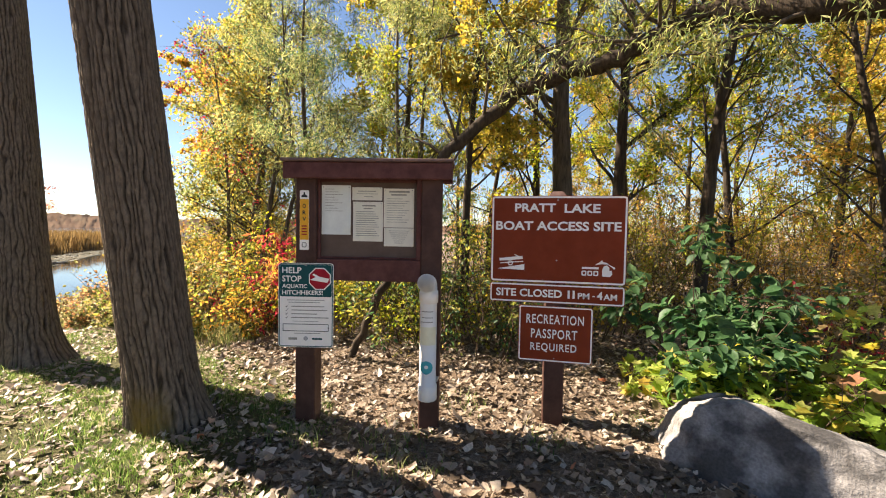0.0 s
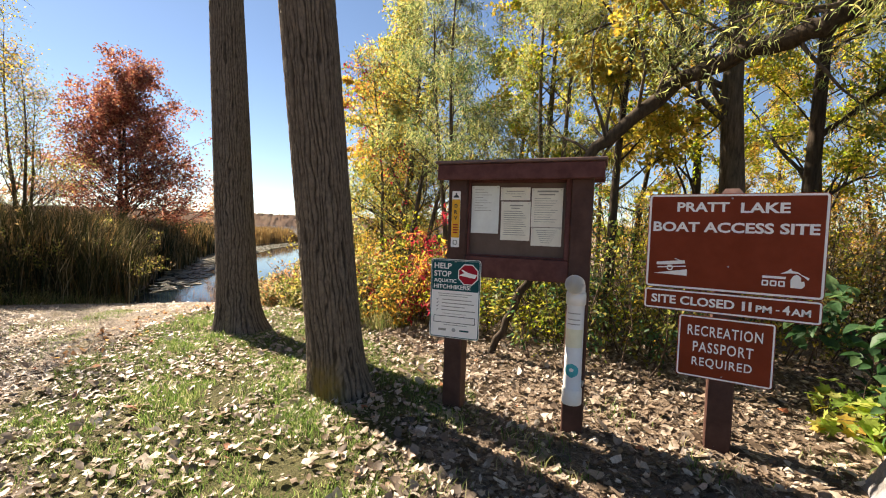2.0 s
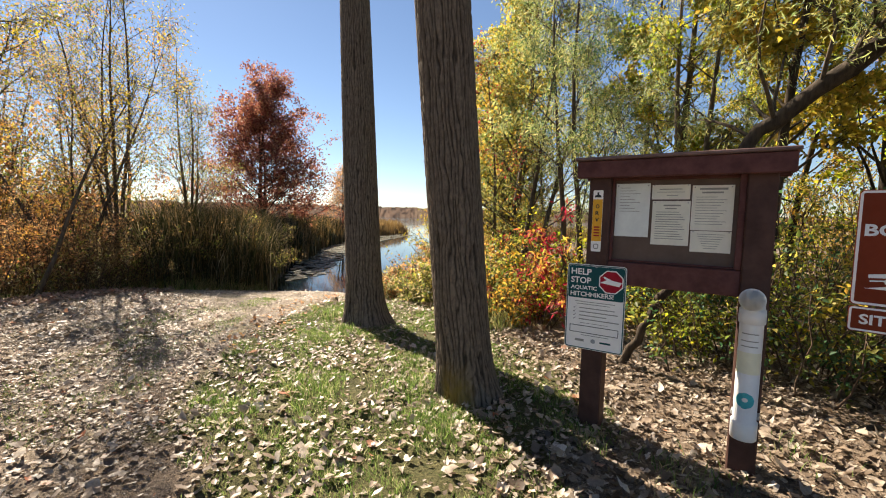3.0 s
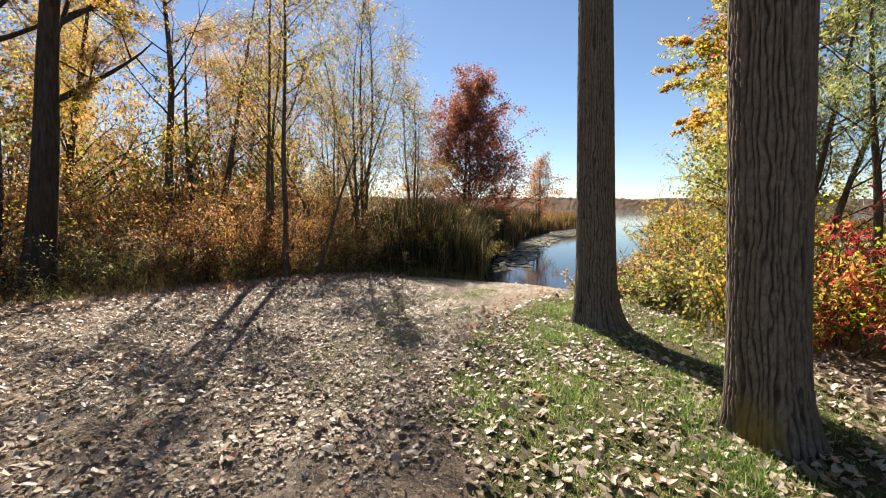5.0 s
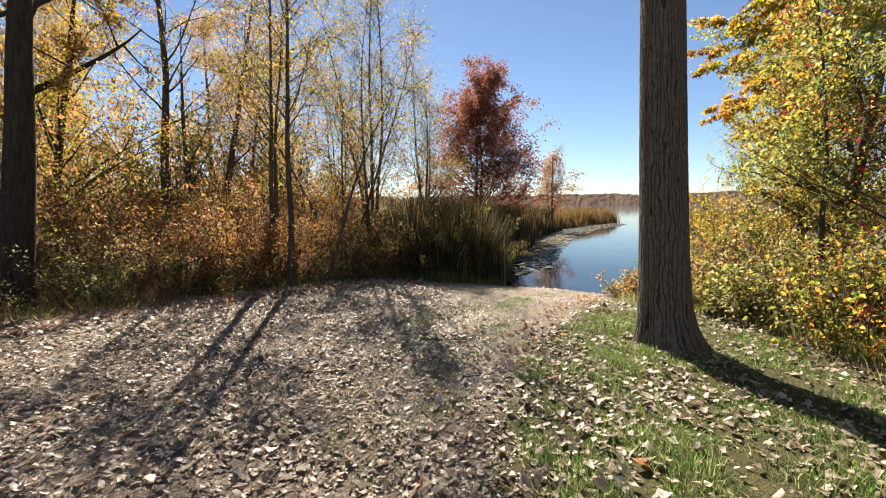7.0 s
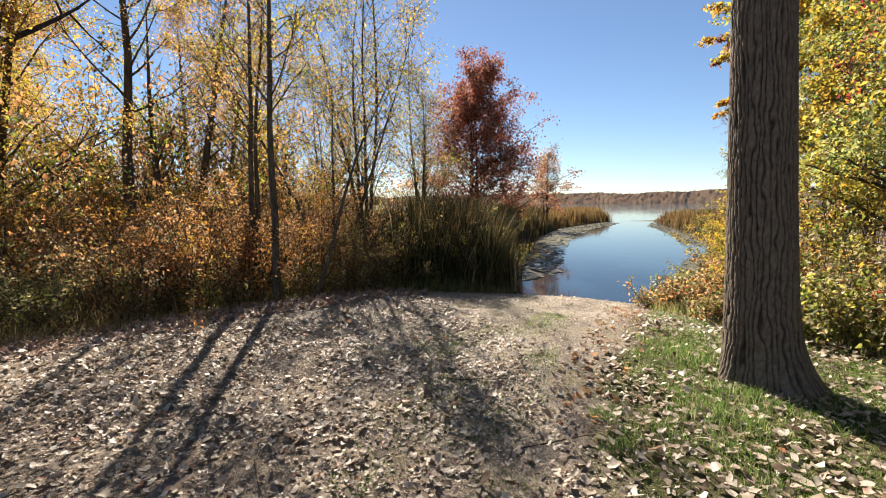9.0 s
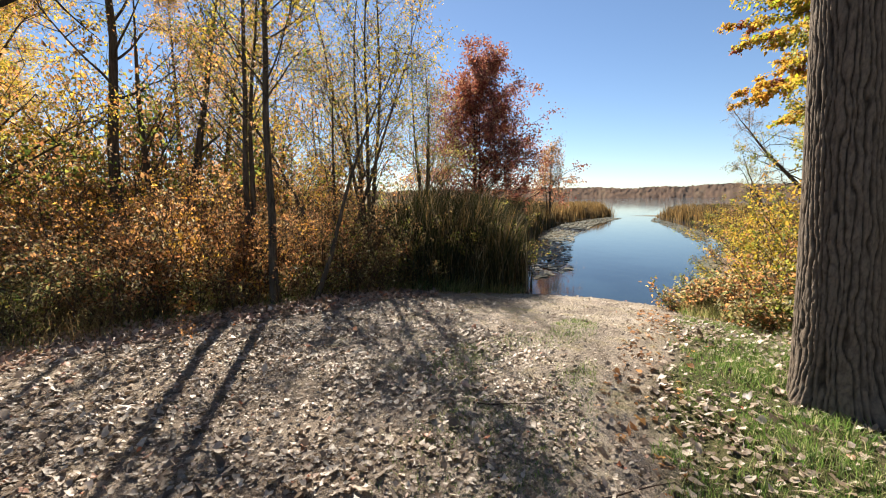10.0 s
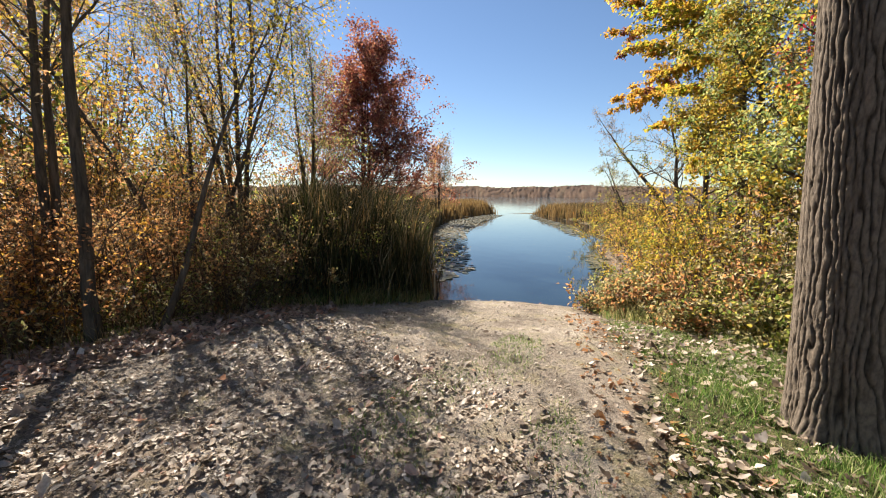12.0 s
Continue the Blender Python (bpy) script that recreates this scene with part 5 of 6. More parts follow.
def spreading_maple():
    """A maple whose long boughs reach out over the water in flat, drooping sprays."""
    r = np.random.RandomState(148)
    x, y = -8.3, 8.6
    ob = thing("tree", (x, y, gz(x, y)), "spreading maple with layered yellow, orange and pink sprays", "tree")
    wood, sprays = Wood(), []
    trunk = strand(r, (0, 0, -0.15), (0.02, 0.0, 1.0), 8.6, 12, 0.04, 0.02)
    wood.tube(trunk, 0.14 * (1 - 0.9 * np.linspace(0, 1, 12) ** 0.9), 9)
    for k in range(26):
        f = 0.26 + 0.70 * (k + r.rand()) / 26
        p, _ = along(trunk, f)
        a = math.pi + r.uniform(-0.60, 0.55)
        ln = r.uniform(0.8, 1.05) * np.interp(f, (0.26, 0.38, 0.46, 0.75, 0.96), (0.6, 0.9, 4.3, 4.7, 2.6)) * np.clip(1.0 - 0.55 * (a - math.pi + 0.2), 0.5, 1.0)
        bough = strand(r, p, unit(np.array([math.cos(a), math.sin(a), 0.38])), ln, 9, 0.07, -0.045)
        wood.tube(bough, 0.026 * (1 - 0.85 * np.linspace(0, 1, 9)), 5)
        for j in range(13):
            q, u = along(bough, 0.22 + 0.78 * (j + r.rand()) / 13)
            side = unit(np.cross(u, (0, 0, 1.0))) * (1 if j % 2 else -1)
            s = strand(r, q, unit(u * 0.8 + side * r.uniform(0.3, 1.0) + (0, 0, -0.06)), r.uniform(0.3, 0.85), 4, 0.10, -0.05)
            wood.tube(s, 0.007 * (1 - 0.7 * np.linspace(0, 1, 4)), 3)
            sprays += [s[[0, 1]], s[[1, 2]], s[[2, 3]]]
    part("trunk", wood.mesh("trunk", M_BARK), M_BARK, ob)
    sprays = np.array(sprays)
    tip = np.clip((-sprays[:, 1, 0] - 1.6) / 1.6, 0, 1)
    low = sprays[:, 1, 2] < 4.2
    for mat, w, count in ((M_YELLOW, 1.0 - 0.5 * tip, 9500), (M_ORANGE, 0.15 + 0.85 * tip, 8500), (M_RED, np.where(low, 0.35, 0.12) * tip, 700), (M_LIME, 1 - tip, 3500)):
        sel = sprays[r.rand(len(sprays)) < w]
        part("crown", leaf_mesh("crown", sel, count, 0.10, 0.75, r, mat, flat=1.4, droop=0.35, spread=0.045), mat, ob)


tree(147, (-5.6, 4.8), "maple with yellow, orange and pink leaves over the shore", [(M_WILLOW, 0.45), (M_YELLOW, 0.3), (M_OLIVE, 0.2), (M_ORANGE, 0.05)], 7.5, 0.12, 17000, first=0.12, limbs=40, reach=2.2, rise=0.3, size=0.072, aspect=0.7, group=MAPLE, spread=0.1)
spreading_maple()
tree(141, (-7.4, 7.0), "maple with golden leaves near the water", [(M_YELLOW, 0.5), (M_GOLD, 0.5)], 5.0, 0.11, 9000, first=0.15, limbs=26, reach=1.6, rise=0.3, size=0.072, aspect=0.7, group=MAPLE)
tree(142, (-9.4, 10.4), "maple with olive and golden leaves near the water", [(M_GOLD, 0.5), (M_OLIVE, 0.5)], 6.5, 0.11, 8000, size=0.07, first=0.12, limbs=26, reach=2.3, rise=0.3, group=MAPLE)
copy_thing([o for o in scene.objects if o.get("group") == MAPLE][0], pose(-6.9, 6.9, gz(-6.9, 6.9), 0, 0, 140) @ Matrix.Diagonal((0.9, 0.9, 0.9, 1.0)))
tree(143, (-14.9, 22.3), "bare grey willow leaning over the far bank", [(M_SPARSE, 1.0)], 8.5, 0.17, 7000, first=0.25, limbs=36, reach=3.2, rise=0.5, gnarl=0.22, size=0.08, aspect=0.3, lean=(-0.5, 0.0), stems=2, fan=0.15, subs=7)
tree(144, (-18.4, 23.4), "small grey willow leaning over the reeds", [(M_SPARSE, 0.6), (M_OLIVE, 0.4)], 5.0, 0.10, 3500, first=0.2, limbs=22, reach=1.9, rise=0.6, gnarl=0.2, size=0.09, aspect=0.3, lean=(-0.4, 0.0), stems=2, fan=0.2)

# ---- beyond the lane: the wood edge and the marsh ----
EDGE = "trees along the lane"
tree(150, (-9.1, -7.25), "thick dark trunk with yellow and rusty leaves at the lane", [(M_YELLOW, 0.4), (M_GOLD, 0.35), (M_RUST, 0.25)], 10.5, 0.235, 18000, size=0.062, first=0.3, limbs=16, reach=3.2, rise=0.35, bark=M_BARK_DARK, group=EDGE, gnarl=0.05, lean=(-0.05, 0.1))
tree(151, (-9.95, -8.3), "thick dark trunk at the lane with dull mixed leaves", [(M_SPARSE, 0.5), (M_RUST, 0.25), (M_OLIVE, 0.25)], 10.5, 0.22, 8450, size=0.056, first=0.3, limbs=16, reach=3.0, bark=M_BARK_DARK, group=EDGE, gnarl=0.05, lean=(-0.03, 0.06))
tree(152, (-12.6, -6.05), "slim straight grey tree, thinly leaved", [(M_SPARSE, 0.5), (M_GOLD, 0.3), (M_RUST, 0.2)], 10.5, 0.12, 5000, size=0.06, first=0.34, limbs=26, reach=2.4, rise=0.55, group=EDGE)
tree(153, (-9.35, -3.44), "slim leaning tree with yellow leaves", [(M_YELLOW, 0.45), (M_SPARSE, 0.3), (M_OLIVE, 0.25)], 7.4, 0.066, 4000, size=0.06, first=0.34, limbs=26, reach=1.7, rise=0.6, lean=(-0.02, 0.03), group=EDGE, spread=0.1)
tree(163, (-9.42, -2.95), "crooked sapling with yellow leaves at the lane", [(M_YELLOW, 1.0)], 4.4, 0.042, 420, size=0.06, first=0.5, limbs=9, reach=1.0, rise=0.7, gnarl=0.3, lean=(0.0, 0.14), group=EDGE)
tree(154, (-10.6, -3.8), "slim twin-stemmed tree with yellow and dry leaves", [(M_RUST, 0.3), (M_SPARSE, 0.35), (M_GOLD, 0.35)], 6.8, 0.06, 3800, size=0.056, first=0.33, limbs=24, reach=1.6, rise=0.7, stems=2, fan=0.08, group=EDGE, spread=0.1)
tree(155, (-13.2, -1.2), "tall many-stemmed tree with sparse yellow and grey-green leaves", [(M_SPARSE, 0.4), (M_OLIVE, 0.35), (M_GOLD, 0.25)], 7.9, 0.060, 11500, size=0.056, first=0.2, limbs=60, reach=2.7, rise=0.9, stems=4, fan=0.16, group=EDGE, spread=0.16)
tree(156, (-12.0, -2.3), "young tree with yellow, orange and dry leaves", [(M_YELLOW, 0.35), (M_ORANGE, 0.35), (M_SPARSE, 0.3)], 6.2, 0.05, 4400, size=0.056, first=0.22, limbs=30, reach=1.5, rise=0.8, stems=3, fan=0.2, group=EDGE, spread=0.15)
tree(157, (-14.0, -5.6), "forked dead-topped tree with few leaves", [(M_OLIVE, 1.0)], 7.8, 0.12, 1950, size=0.056, first=0.35, limbs=14, reach=2.2, rise=0.8, stems=2, fan=0.25, group=EDGE)
tree(158, (-13.5, -8.6), "autumn tree with golden, russet and olive leaves", [(M_GOLD, 0.4), (M_RUST, 0.2), (M_YELLOW, 0.4)], 8.5, 0.12, 16000, size=0.062, first=0.15, limbs=28, reach=2.8, group=EDGE, spread=0.15)
tree(159, (-11.0, -9.5), "autumn tree with golden and orange leaves", [(M_YELLOW, 0.4), (M_ORANGE, 0.4), (M_RUST, 0.2)], 8.5, 0.13, 16000, size=0.062, first=0.12, limbs=28, reach=2.8, group=EDGE, spread=0.15)
tree(160, (-15.5, 0.8), "grey-green poplar with thinning leaves", [(M_SPARSE, 0.5), (M_OLIVE, 0.5)], 7.0, 0.07, 10000, size=0.056, first=0.18, limbs=50, reach=2.1, rise=0.9, stems=3, fan=0.12, group=EDGE, spread=0.16)
tree(161, (-21.7, 5.85), "round-crowned maple with dark red autumn leaves", [(M_RED, 1.0)], 8.3, 0.12, 36000, first=0.07, limbs=105, reach=4.3, rise=0.36, stems=3, fan=0.08, size=0.11, aspect=0.75, bark=M_BARK_DARK, name="red_maple", spread=0.14, subs=6, twigs=3)
tree(162, (-26.8, 13.9), "small tree with orange-brown leaves at the channel", [(M_RUST, 0.5), (M_SPARSE, 0.5)], 5.4, 0.08, 4800, first=0.16, limbs=30, reach=2.1, rise=0.9, stems=3, fan=0.15, size=0.11, aspect=0.6, spread=0.15)
for k, (x, y, s, t) in enumerate([(-19.6, -5.2, 9, 35), (-20.5, -1.4, 6, 200), (-20.0, -3.6, 6, 100), (-13.4, -11.6, 10, 300), (-17.5, -11.0, 9, 60), (-20.0, -6.0, 10, 140), (-13.0, -14.0, 10, 220), (-23.0, -13.0, 9, 10), (-27.0, -4.0, 8, 300), (-9.0, -12.0, 9, 170), (-30.0, -14.0, 10, 80), (-24.0, 0.5, 8, 120)]):
    src = [o for o in scene.objects if o.get("group") == EDGE][s]
    copy_thing(src, pose(x, y, gz(x, y), 0, 0, t))

HEDGE = "bushes along the lane"
ROWS = [(-9.70, -6.35, M_WEED, M_WEED, 1.0, 1.1), (-9.80, -5.25, M_RUST, M_STRAW, 1.5, 1.3), (-10.05, -4.35, M_RUST, M_ORANGE, 1.7, 1.4), (-10.30, -3.25, M_RUST, M_BROWN, 1.7, 1.4), (-10.90, -5.55, M_RUST, M_ORANGE, 2.1, 1.6), (-11.20, -4.35, M_RUST, M_SPARSE, 2.2, 1.6),
        (-11.30, -6.95, M_SPARSE, M_RUST, 2.0, 1.7), (-12.60, -5.55, M_ORANGE, M_RUST, 2.3, 1.8), (-10.70, -2.35, M_BROWN, M_RUST, 1.5, 1.3), (-11.90, -3.25, M_RUST, M_BROWN, 2.0, 1.6), (-10.60, -1.55, M_BROWN, M_WEED, 1.0, 1.1)]
for k, (x, y, a, b, h, w) in enumerate(ROWS):
    shrub(170 + k, (x, y), "tangled bush with russet and brown autumn leaves", [(a, 0.6), (b, 0.4)], h * 1.36, w * 1.15, 54, 7200, 0.044, 0.6, group=HEDGE, arch=0.35)
for k, (x, y, s, t) in enumerate([(-10.0, -8.4, 6, 40), (-12.2, -7.2, 7, 110), (-13.4, -3.8, 7, 200), (-9.0, -9.4, 6, 290), (-12.6, -10.0, 5, 30), (-15.0, -7.4, 7, 160), (-8.3, -8.6, 0, 75), (-16.0, -3.4, 7, 330), (-18.5, -8.6, 7, 15), (-11.8, -12.2, 5, 45)]):
    src = [o for o in scene.objects if o.get("group") == HEDGE][s]
    copy_thing(src, pose(x, y, gz(x, y), 0, 0, t))


for k, (x, y, a, b, h) in enumerate([(-12.0, -7.1, M_SPARSE, M_ORANGE, 3.4), (-13.2, -6.4, M_OLIVE, M_RUST, 3.2), (-12.6, -9.2, M_RUST, M_SPARSE, 4.0), (-11.2, -8.2, M_OLIVE, M_RUST, 3.2)]):
    shrub(190 + k, (x, y), "tall sapling clump with russet and dull golden leaves", [(a, 0.6), (b, 0.4)], h, 1.9, 34, 4200, 0.065, 0.65, group="tall saplings at the wood edge", spread=0.1)
for k, (x, y, s, t, z) in enumerate([(-16.4, -5.4, 1, 20, 1.2), (-16.2, -3.2, 0, 70, 1.05), (-15.6, -6.4, 3, 120, 1.3), (-16.2, -4.4, 1, 170, 1.3), (-16.8, -2.2, 2, 220, 1.0), (-17.4, -8.2, 0, 270, 1.5), (-14.6, -9.6, 1, 320, 1.4), (-18.5, -5.6, 2, 15, 1.4), (-12.4, -11.6, 3, 65, 1.5), (-19.5, -3.0, 3, 115, 1.2), (-15.8, -12.4, 2, 165, 1.6), (-18.2, -0.6, 1, 215, 0.9), (-10.4, -10.6, 1, 265, 1.4)]):
    src = [o for o in scene.objects if o.get("group") == "tall saplings at the wood edge"][s]
    copy_thing(src, pose(x, y, gz(x, y), 0, 0, t) @ Matrix.Diagonal((z * 1.3, z * 1.3, z * 1.5, 1.0)))
for k, (x, y, h) in enumerate([(-10.6, -0.9, 1.9), (-11.0, 0.3, 1.9), (-11.8, 1.4, 1.7), (-10.2, -1.9, 1.6), (-13.4, 2.2, 1.9), (-15.2, 3.4, 1.9), (-12.2, 0.6, 2.1)]):
    shrub(430 + k, (x, y), "dull brown and olive bush among the cattails", [(M_BROWN, 0.6), (M_OLIVE, 0.4)], h, 1.1, 26, 2400, 0.05, 0.5, group="bushes among the cattails")

for k, (x, y) in enumerate([(-9.15, -5.55), (-9.35, -4.75), (-9.5, -3.95), (-9.75, -3.0), (-9.9, -2.2), (-9.0, -6.3), (-8.7, -7.3)]):
    shrub(420 + k, (x, y), "low weeds with pale dry leaves at the foot of the bushes", [(M_WEED, 0.6), (M_OLIVE if k % 2 else M_BROWN, 0.4)], 0.85 + 0.1 * (k % 3), 0.85, 24, 1300, 0.05, 0.4, group="weeds at the lane edge", arch=0.5)


# ---- cattails, weeds, pads, grass, fallen leaves, stones ----
def scatter(poly, n, seed):
    """n places inside an outline."""
    r = np.random.RandomState(seed)
    P = np.array(poly)
    lo, hi = P.min(0), P.max(0)
    out = np.zeros((0, 2))
    while len(out) < n:
        q = r.uniform(lo, hi, (n * 2, 2))
        out = np.concatenate([out, q[inside_by(poly, q[:, 0], q[:, 1]) > 0]])
    return out[:n, 0], out[:n, 1], r


def reeds(name, poly, n, seed, h0, h1, w, mat, label, bend=0.22, clump=0.0):
    x, y, r = scatter(poly, n, seed)
    if clump:
        k = max(1, n // 14)
        c = r.randint(0, k, n)
        x, y = x[c] + r.normal(0, clump, n), y[c] + r.normal(0, clump, n)
    tall = np.clip(0.62 + 0.5 * inside_by(poly, x, y) + 0.12 * waves(x, y, 0.6, seed), 0.45, 1.0)
    V, F = blades(x, y, ground_z(x, y) - 0.05, r.uniform(h0, h1, n) * tall, np.full(n, w) * r.uniform(0.7, 1.3, n), r, bend)
    stuff(name, V, F, mat, label, "reeds")


NEAR_BED = [(-9.85, -1.15), (-10.00, 0.45), (-10.50, 1.30), (-12.65, 2.60), (-16.05, 4.45), (-17.25, 1.65), (-13.75, -0.55), (-11.55, -1.75)]
reeds("cattail_bed", NEAR_BED, 13000, 200, 1.5, 2.55, 0.017, M_REED, "tall dark green cattails at the channel edge", 0.4, 0.13)
reeds("cattail_bed", NEAR_BED, 1500, 201, 1.5, 2.6, 0.014, M_REED_TAN, "dry tan cattail blades among the green ones", clump=0.12)
MID_BED = [(-16.00, 5.20), (-21.50, 9.10), (-28.60, 15.60), (-31.00, 12.90), (-23.00, 5.90), (-17.40, 2.70)]
reeds("cattail_bed", MID_BED, 10000, 202, 1.6, 2.3, 0.03, M_REED, "cattails turning tan along the channel", clump=0.16)
reeds("cattail_bed", MID_BED, 5000, 203, 1.5, 2.3, 0.03, M_REED_TAN, "tan reeds along the channel", clump=0.16)
TIP_BED = [(-28.40, 15.50), (-34.80, 25.30), (-36.20, 28.30), (-43.00, 31.90), (-41.00, 22.90), (-32.00, 12.40)]
reeds("reed_bed", TIP_BED, 10000, 204, 1.2, 1.85, 0.05, M_REED_TAN, "orange-tan reeds at the mouth of the channel", clump=0.25)
RIGHT_BED = [(-32.50, 30.80), (-33.80, 33.10), (-34.00, 41.60), (-20.60, 45.60), (-14.60, 31.60), (-19.60, 21.20), (-26.60, 26.40)]
reeds("reed_bed", RIGHT_BED, 11000, 205, 0.9, 1.5, 0.05, M_REED_TAN, "tan reeds on the other side of the channel", clump=0.3)
reeds("reed_bed", RIGHT_BED, 3500, 206, 0.9, 1.5, 0.05, M_REED, "greenish reeds among the tan ones", clump=0.3)
MARSH = [(-17.50, 1.40), (-31.00, 11.00), (-43.00, 22.00), (-61.00, 34.00), (-91.00, 30.00), (-81.00, -30.00), (-31.00, -25.00), (-17.00, -12.00), (-14.00, -4.00)]
reeds("marsh_grass", MARSH, 10000, 207, 0.8, 1.5, 0.08, M_REED_TAN, "tan marsh grass beyond the trees", clump=0.5)
EDGE_WEED = [(-7.70, -7.40), (-8.30, -5.60), (-8.90, -3.80), (-9.30, -2.50), (-9.80, -1.20), (-10.10, 0.40), (-10.90, 0.20), (-10.60, -1.60), (-10.30, -3.20), (-10.00, -5.40), (-9.40, -7.80)]
reeds("lane_weeds", EDGE_WEED, 3600, 208, 0.10, 0.4, 0.006, M_WEED, "dry weeds and grass along the lane edge", 1.1, 0.16)
reeds("lane_weeds", EDGE_WEED, 2500, 214, 0.2, 0.7, 0.006, M_BROWN, "taller dull green weeds along the lane edge", 0.7, 0.2)
FOOT = [(-9.7, -1.6), (-9.75, 0.3), (-10.2, 1.1), (-11.6, 1.9), (-11.0, 0.4), (-10.4, -1.4)]
reeds("cattail_litter", FOOT, 5000, 212, 0.1, 0.6, 0.010, M_WEED, "bent dry stalks at the foot of the cattails", 1.3, 0.12)
reeds("cattail_litter", FOOT, 2500, 213, 0.1, 0.45, 0.008, M_GRASS, "grass tufts at the foot of the cattails", 0.8, 0.08)
reeds("lane_grass", EDGE_WEED, 3000, 209, 0.06, 0.26, 0.007, M_GRASS, "green grass tufts along the lane edge", 0.5, 0.06)
BANK_WEED = [(-8.20, 2.90), (-7.20, 2.00), (-5.80, 1.80), (-4.20, 1.40), (-3.20, 1.00), (-3.00, 1.70), (-4.20, 2.50), (-6.00, 3.00), (-7.60, 4.10), (-9.00, 5.50), (-9.20, 5.30)]
reeds("bank_weeds", BANK_WEED, 8000, 210, 0.12, 0.5, 0.007, M_WEED, "dry weeds below the shoreline bushes", 0.5, 0.08)
reeds("bank_grass", BANK_WEED, 7000, 211, 0.10, 0.38, 0.007, M_GRASS, "long green grass below the shoreline bushes", 0.6, 0.08)


def build_grass():
    x, y, r = scatter(GRASSY, 115000, 220)
    keep = (waves(x, y, 1.1, 31) + 0.6 * waves(x, y, 3.0, 32) + r.uniform(-0.7, 0.9, len(x)) > -0.1) & (inside_by(GRASSY, x, y) + 0.30 * waves(x, y, 1.7, 33) - 0.25 * r.rand(len(x)) > 0.0)
    x, y = x[keep], y[keep]
    n = len(x)
    h = r.uniform(0.025, 0.075, n) * (1 + 0.5 * waves(x, y, 0.8, 35)).clip(0.5, 1.7)
    V, F = blades(x, y, ground_z(x, y) - 0.008, h, r.uniform(0.003, 0.006, n), r, 0.9, 2)
    stuff("grass", V, F, M_GRASS, "short patchy green grass with fallen leaves", "grass")
    xs, ys = [], []
    for cx, cy, m in ((-2.0, -1.15, 420), (-2.55, -0.75, 300), (-5.15, 0.0, 420), (-4.5, -0.3, 320), (-1.2, -0.55, 160), (-0.6, -0.5, 120), (-2.7, -1.0, 200), (0.4, -0.25, 70), (-3.2, -1.5, 200), (-0.35, -0.75, 80), (0.9, -1.0, 60), (1.3, -1.5, 50), (-0.9, -1.3, 70), (0.1, -1.6, 50), (1.7, -1.2, 60), (2.2, -1.5, 50), (-0.2, 0.2, 60), (1.1, 0.1, 70), (-1.0, -1.9, 60)):
        xs.append(cx + r.normal(0, 0.13, m))
        ys.append(cy + r.normal(0, 0.10, m))
    x, y = np.concatenate(xs), np.concatenate(ys)
    V, F = blades(x, y, ground_z(x, y) - 0.01, r.uniform(0.05, 0.13, len(x)), r.uniform(0.004, 0.007, len(x)), r, 0.8, 3)
    stuff("grass_tuft", V, F, M_GRASS, "longer green grass tufts round trunks and posts", "grass")


build_grass()
x, y, r = scatter([(-6.2, -0.6), (-4.6, -2.0), (-3.2, -2.8), (-3.6, -3.4), (-5.0, -3.2), (-6.6, -2.2), (-7.2, 0.4)], 26000, 221)
keep = waves(x, y, 0.9, 36) + r.uniform(-1.2, 0.8, len(x)) > 0.35
x, y = x[keep], y[keep]
V, F = blades(x, y, ground_z(x, y) - 0.006, r.uniform(0.012, 0.055, len(x)), r.uniform(0.003, 0.005, len(x)), r, 1.0, 2)
stuff("lane_grass", V, F, M_GRASS, "thin worn grass growing through the lane", "grass")


def fallen(name, x, y, r, size, mat, label, lift=0.006):
    """Curled, lobed dry leaves lying on the ground."""
    n = len(x)
    full = size > 0.043
    lobes = np.array([(0.0, -0.55), (0.34, -0.2), (0.48, 0.08), (0.26, 0.34), (0.0, 0.55), (-0.3, 0.36), (-0.5, 0.02), (-0.28, -0.26)])
    lobes = lobes if full else lobes[[0, 2, 3, 5, 6]]
    e = len(lobes)
    L = size * np.clip(np.exp(r.normal(-0.15, 0.38, n)), 0.3, 1.8)
    a = r.uniform(0, 6.283, n)
    tx, ty = r.normal(0, 0.28, n), r.normal(0, 0.28, n)
    cup = r.uniform(0.1, 1.5, n) * np.where(r.rand(n) < 0.75, 1, -0.6)
    jit = r.uniform(0.55, 1.25, (n, e))
    u, v = lobes[:, 0][None] * (L * r.uniform(0.45, 1.0, n))[:, None] * jit, lobes[:, 1][None] * L[:, None] * jit
    up = cup[:, None] * (u * u + 0.3 * v * v) / L[:, None] * 1.6 + tx[:, None] * u + ty[:, None] * v + r.normal(0, 0.05, (n, e)) * L[:, None]
    up = np.concatenate([np.zeros((n, 1)), up], 1)
    u, v = np.concatenate([np.zeros((n, 1)), u], 1), np.concatenate([np.zeros((n, 1)), v], 1)
    up = up - up.min(1, keepdims=True) * 0.75
    c, s = np.cos(a)[:, None], np.sin(a)[:, None]
    z = ground_z(x, y)[:, None] + lift * r.uniform(0.2, 2.5, n)[:, None] + up
    V = np.stack([x[:, None] + u * c - v * s, y[:, None] + u * s + v * c, z], -1).reshape(-1, 3)
    k = np.arange(n)[:, None] * (e + 1)
    F = np.concatenate([k + [0, i, i % e + 1] for i in range(1, e + 1)])
    stuff(name, V, F, mat, label, "fallen leaves")


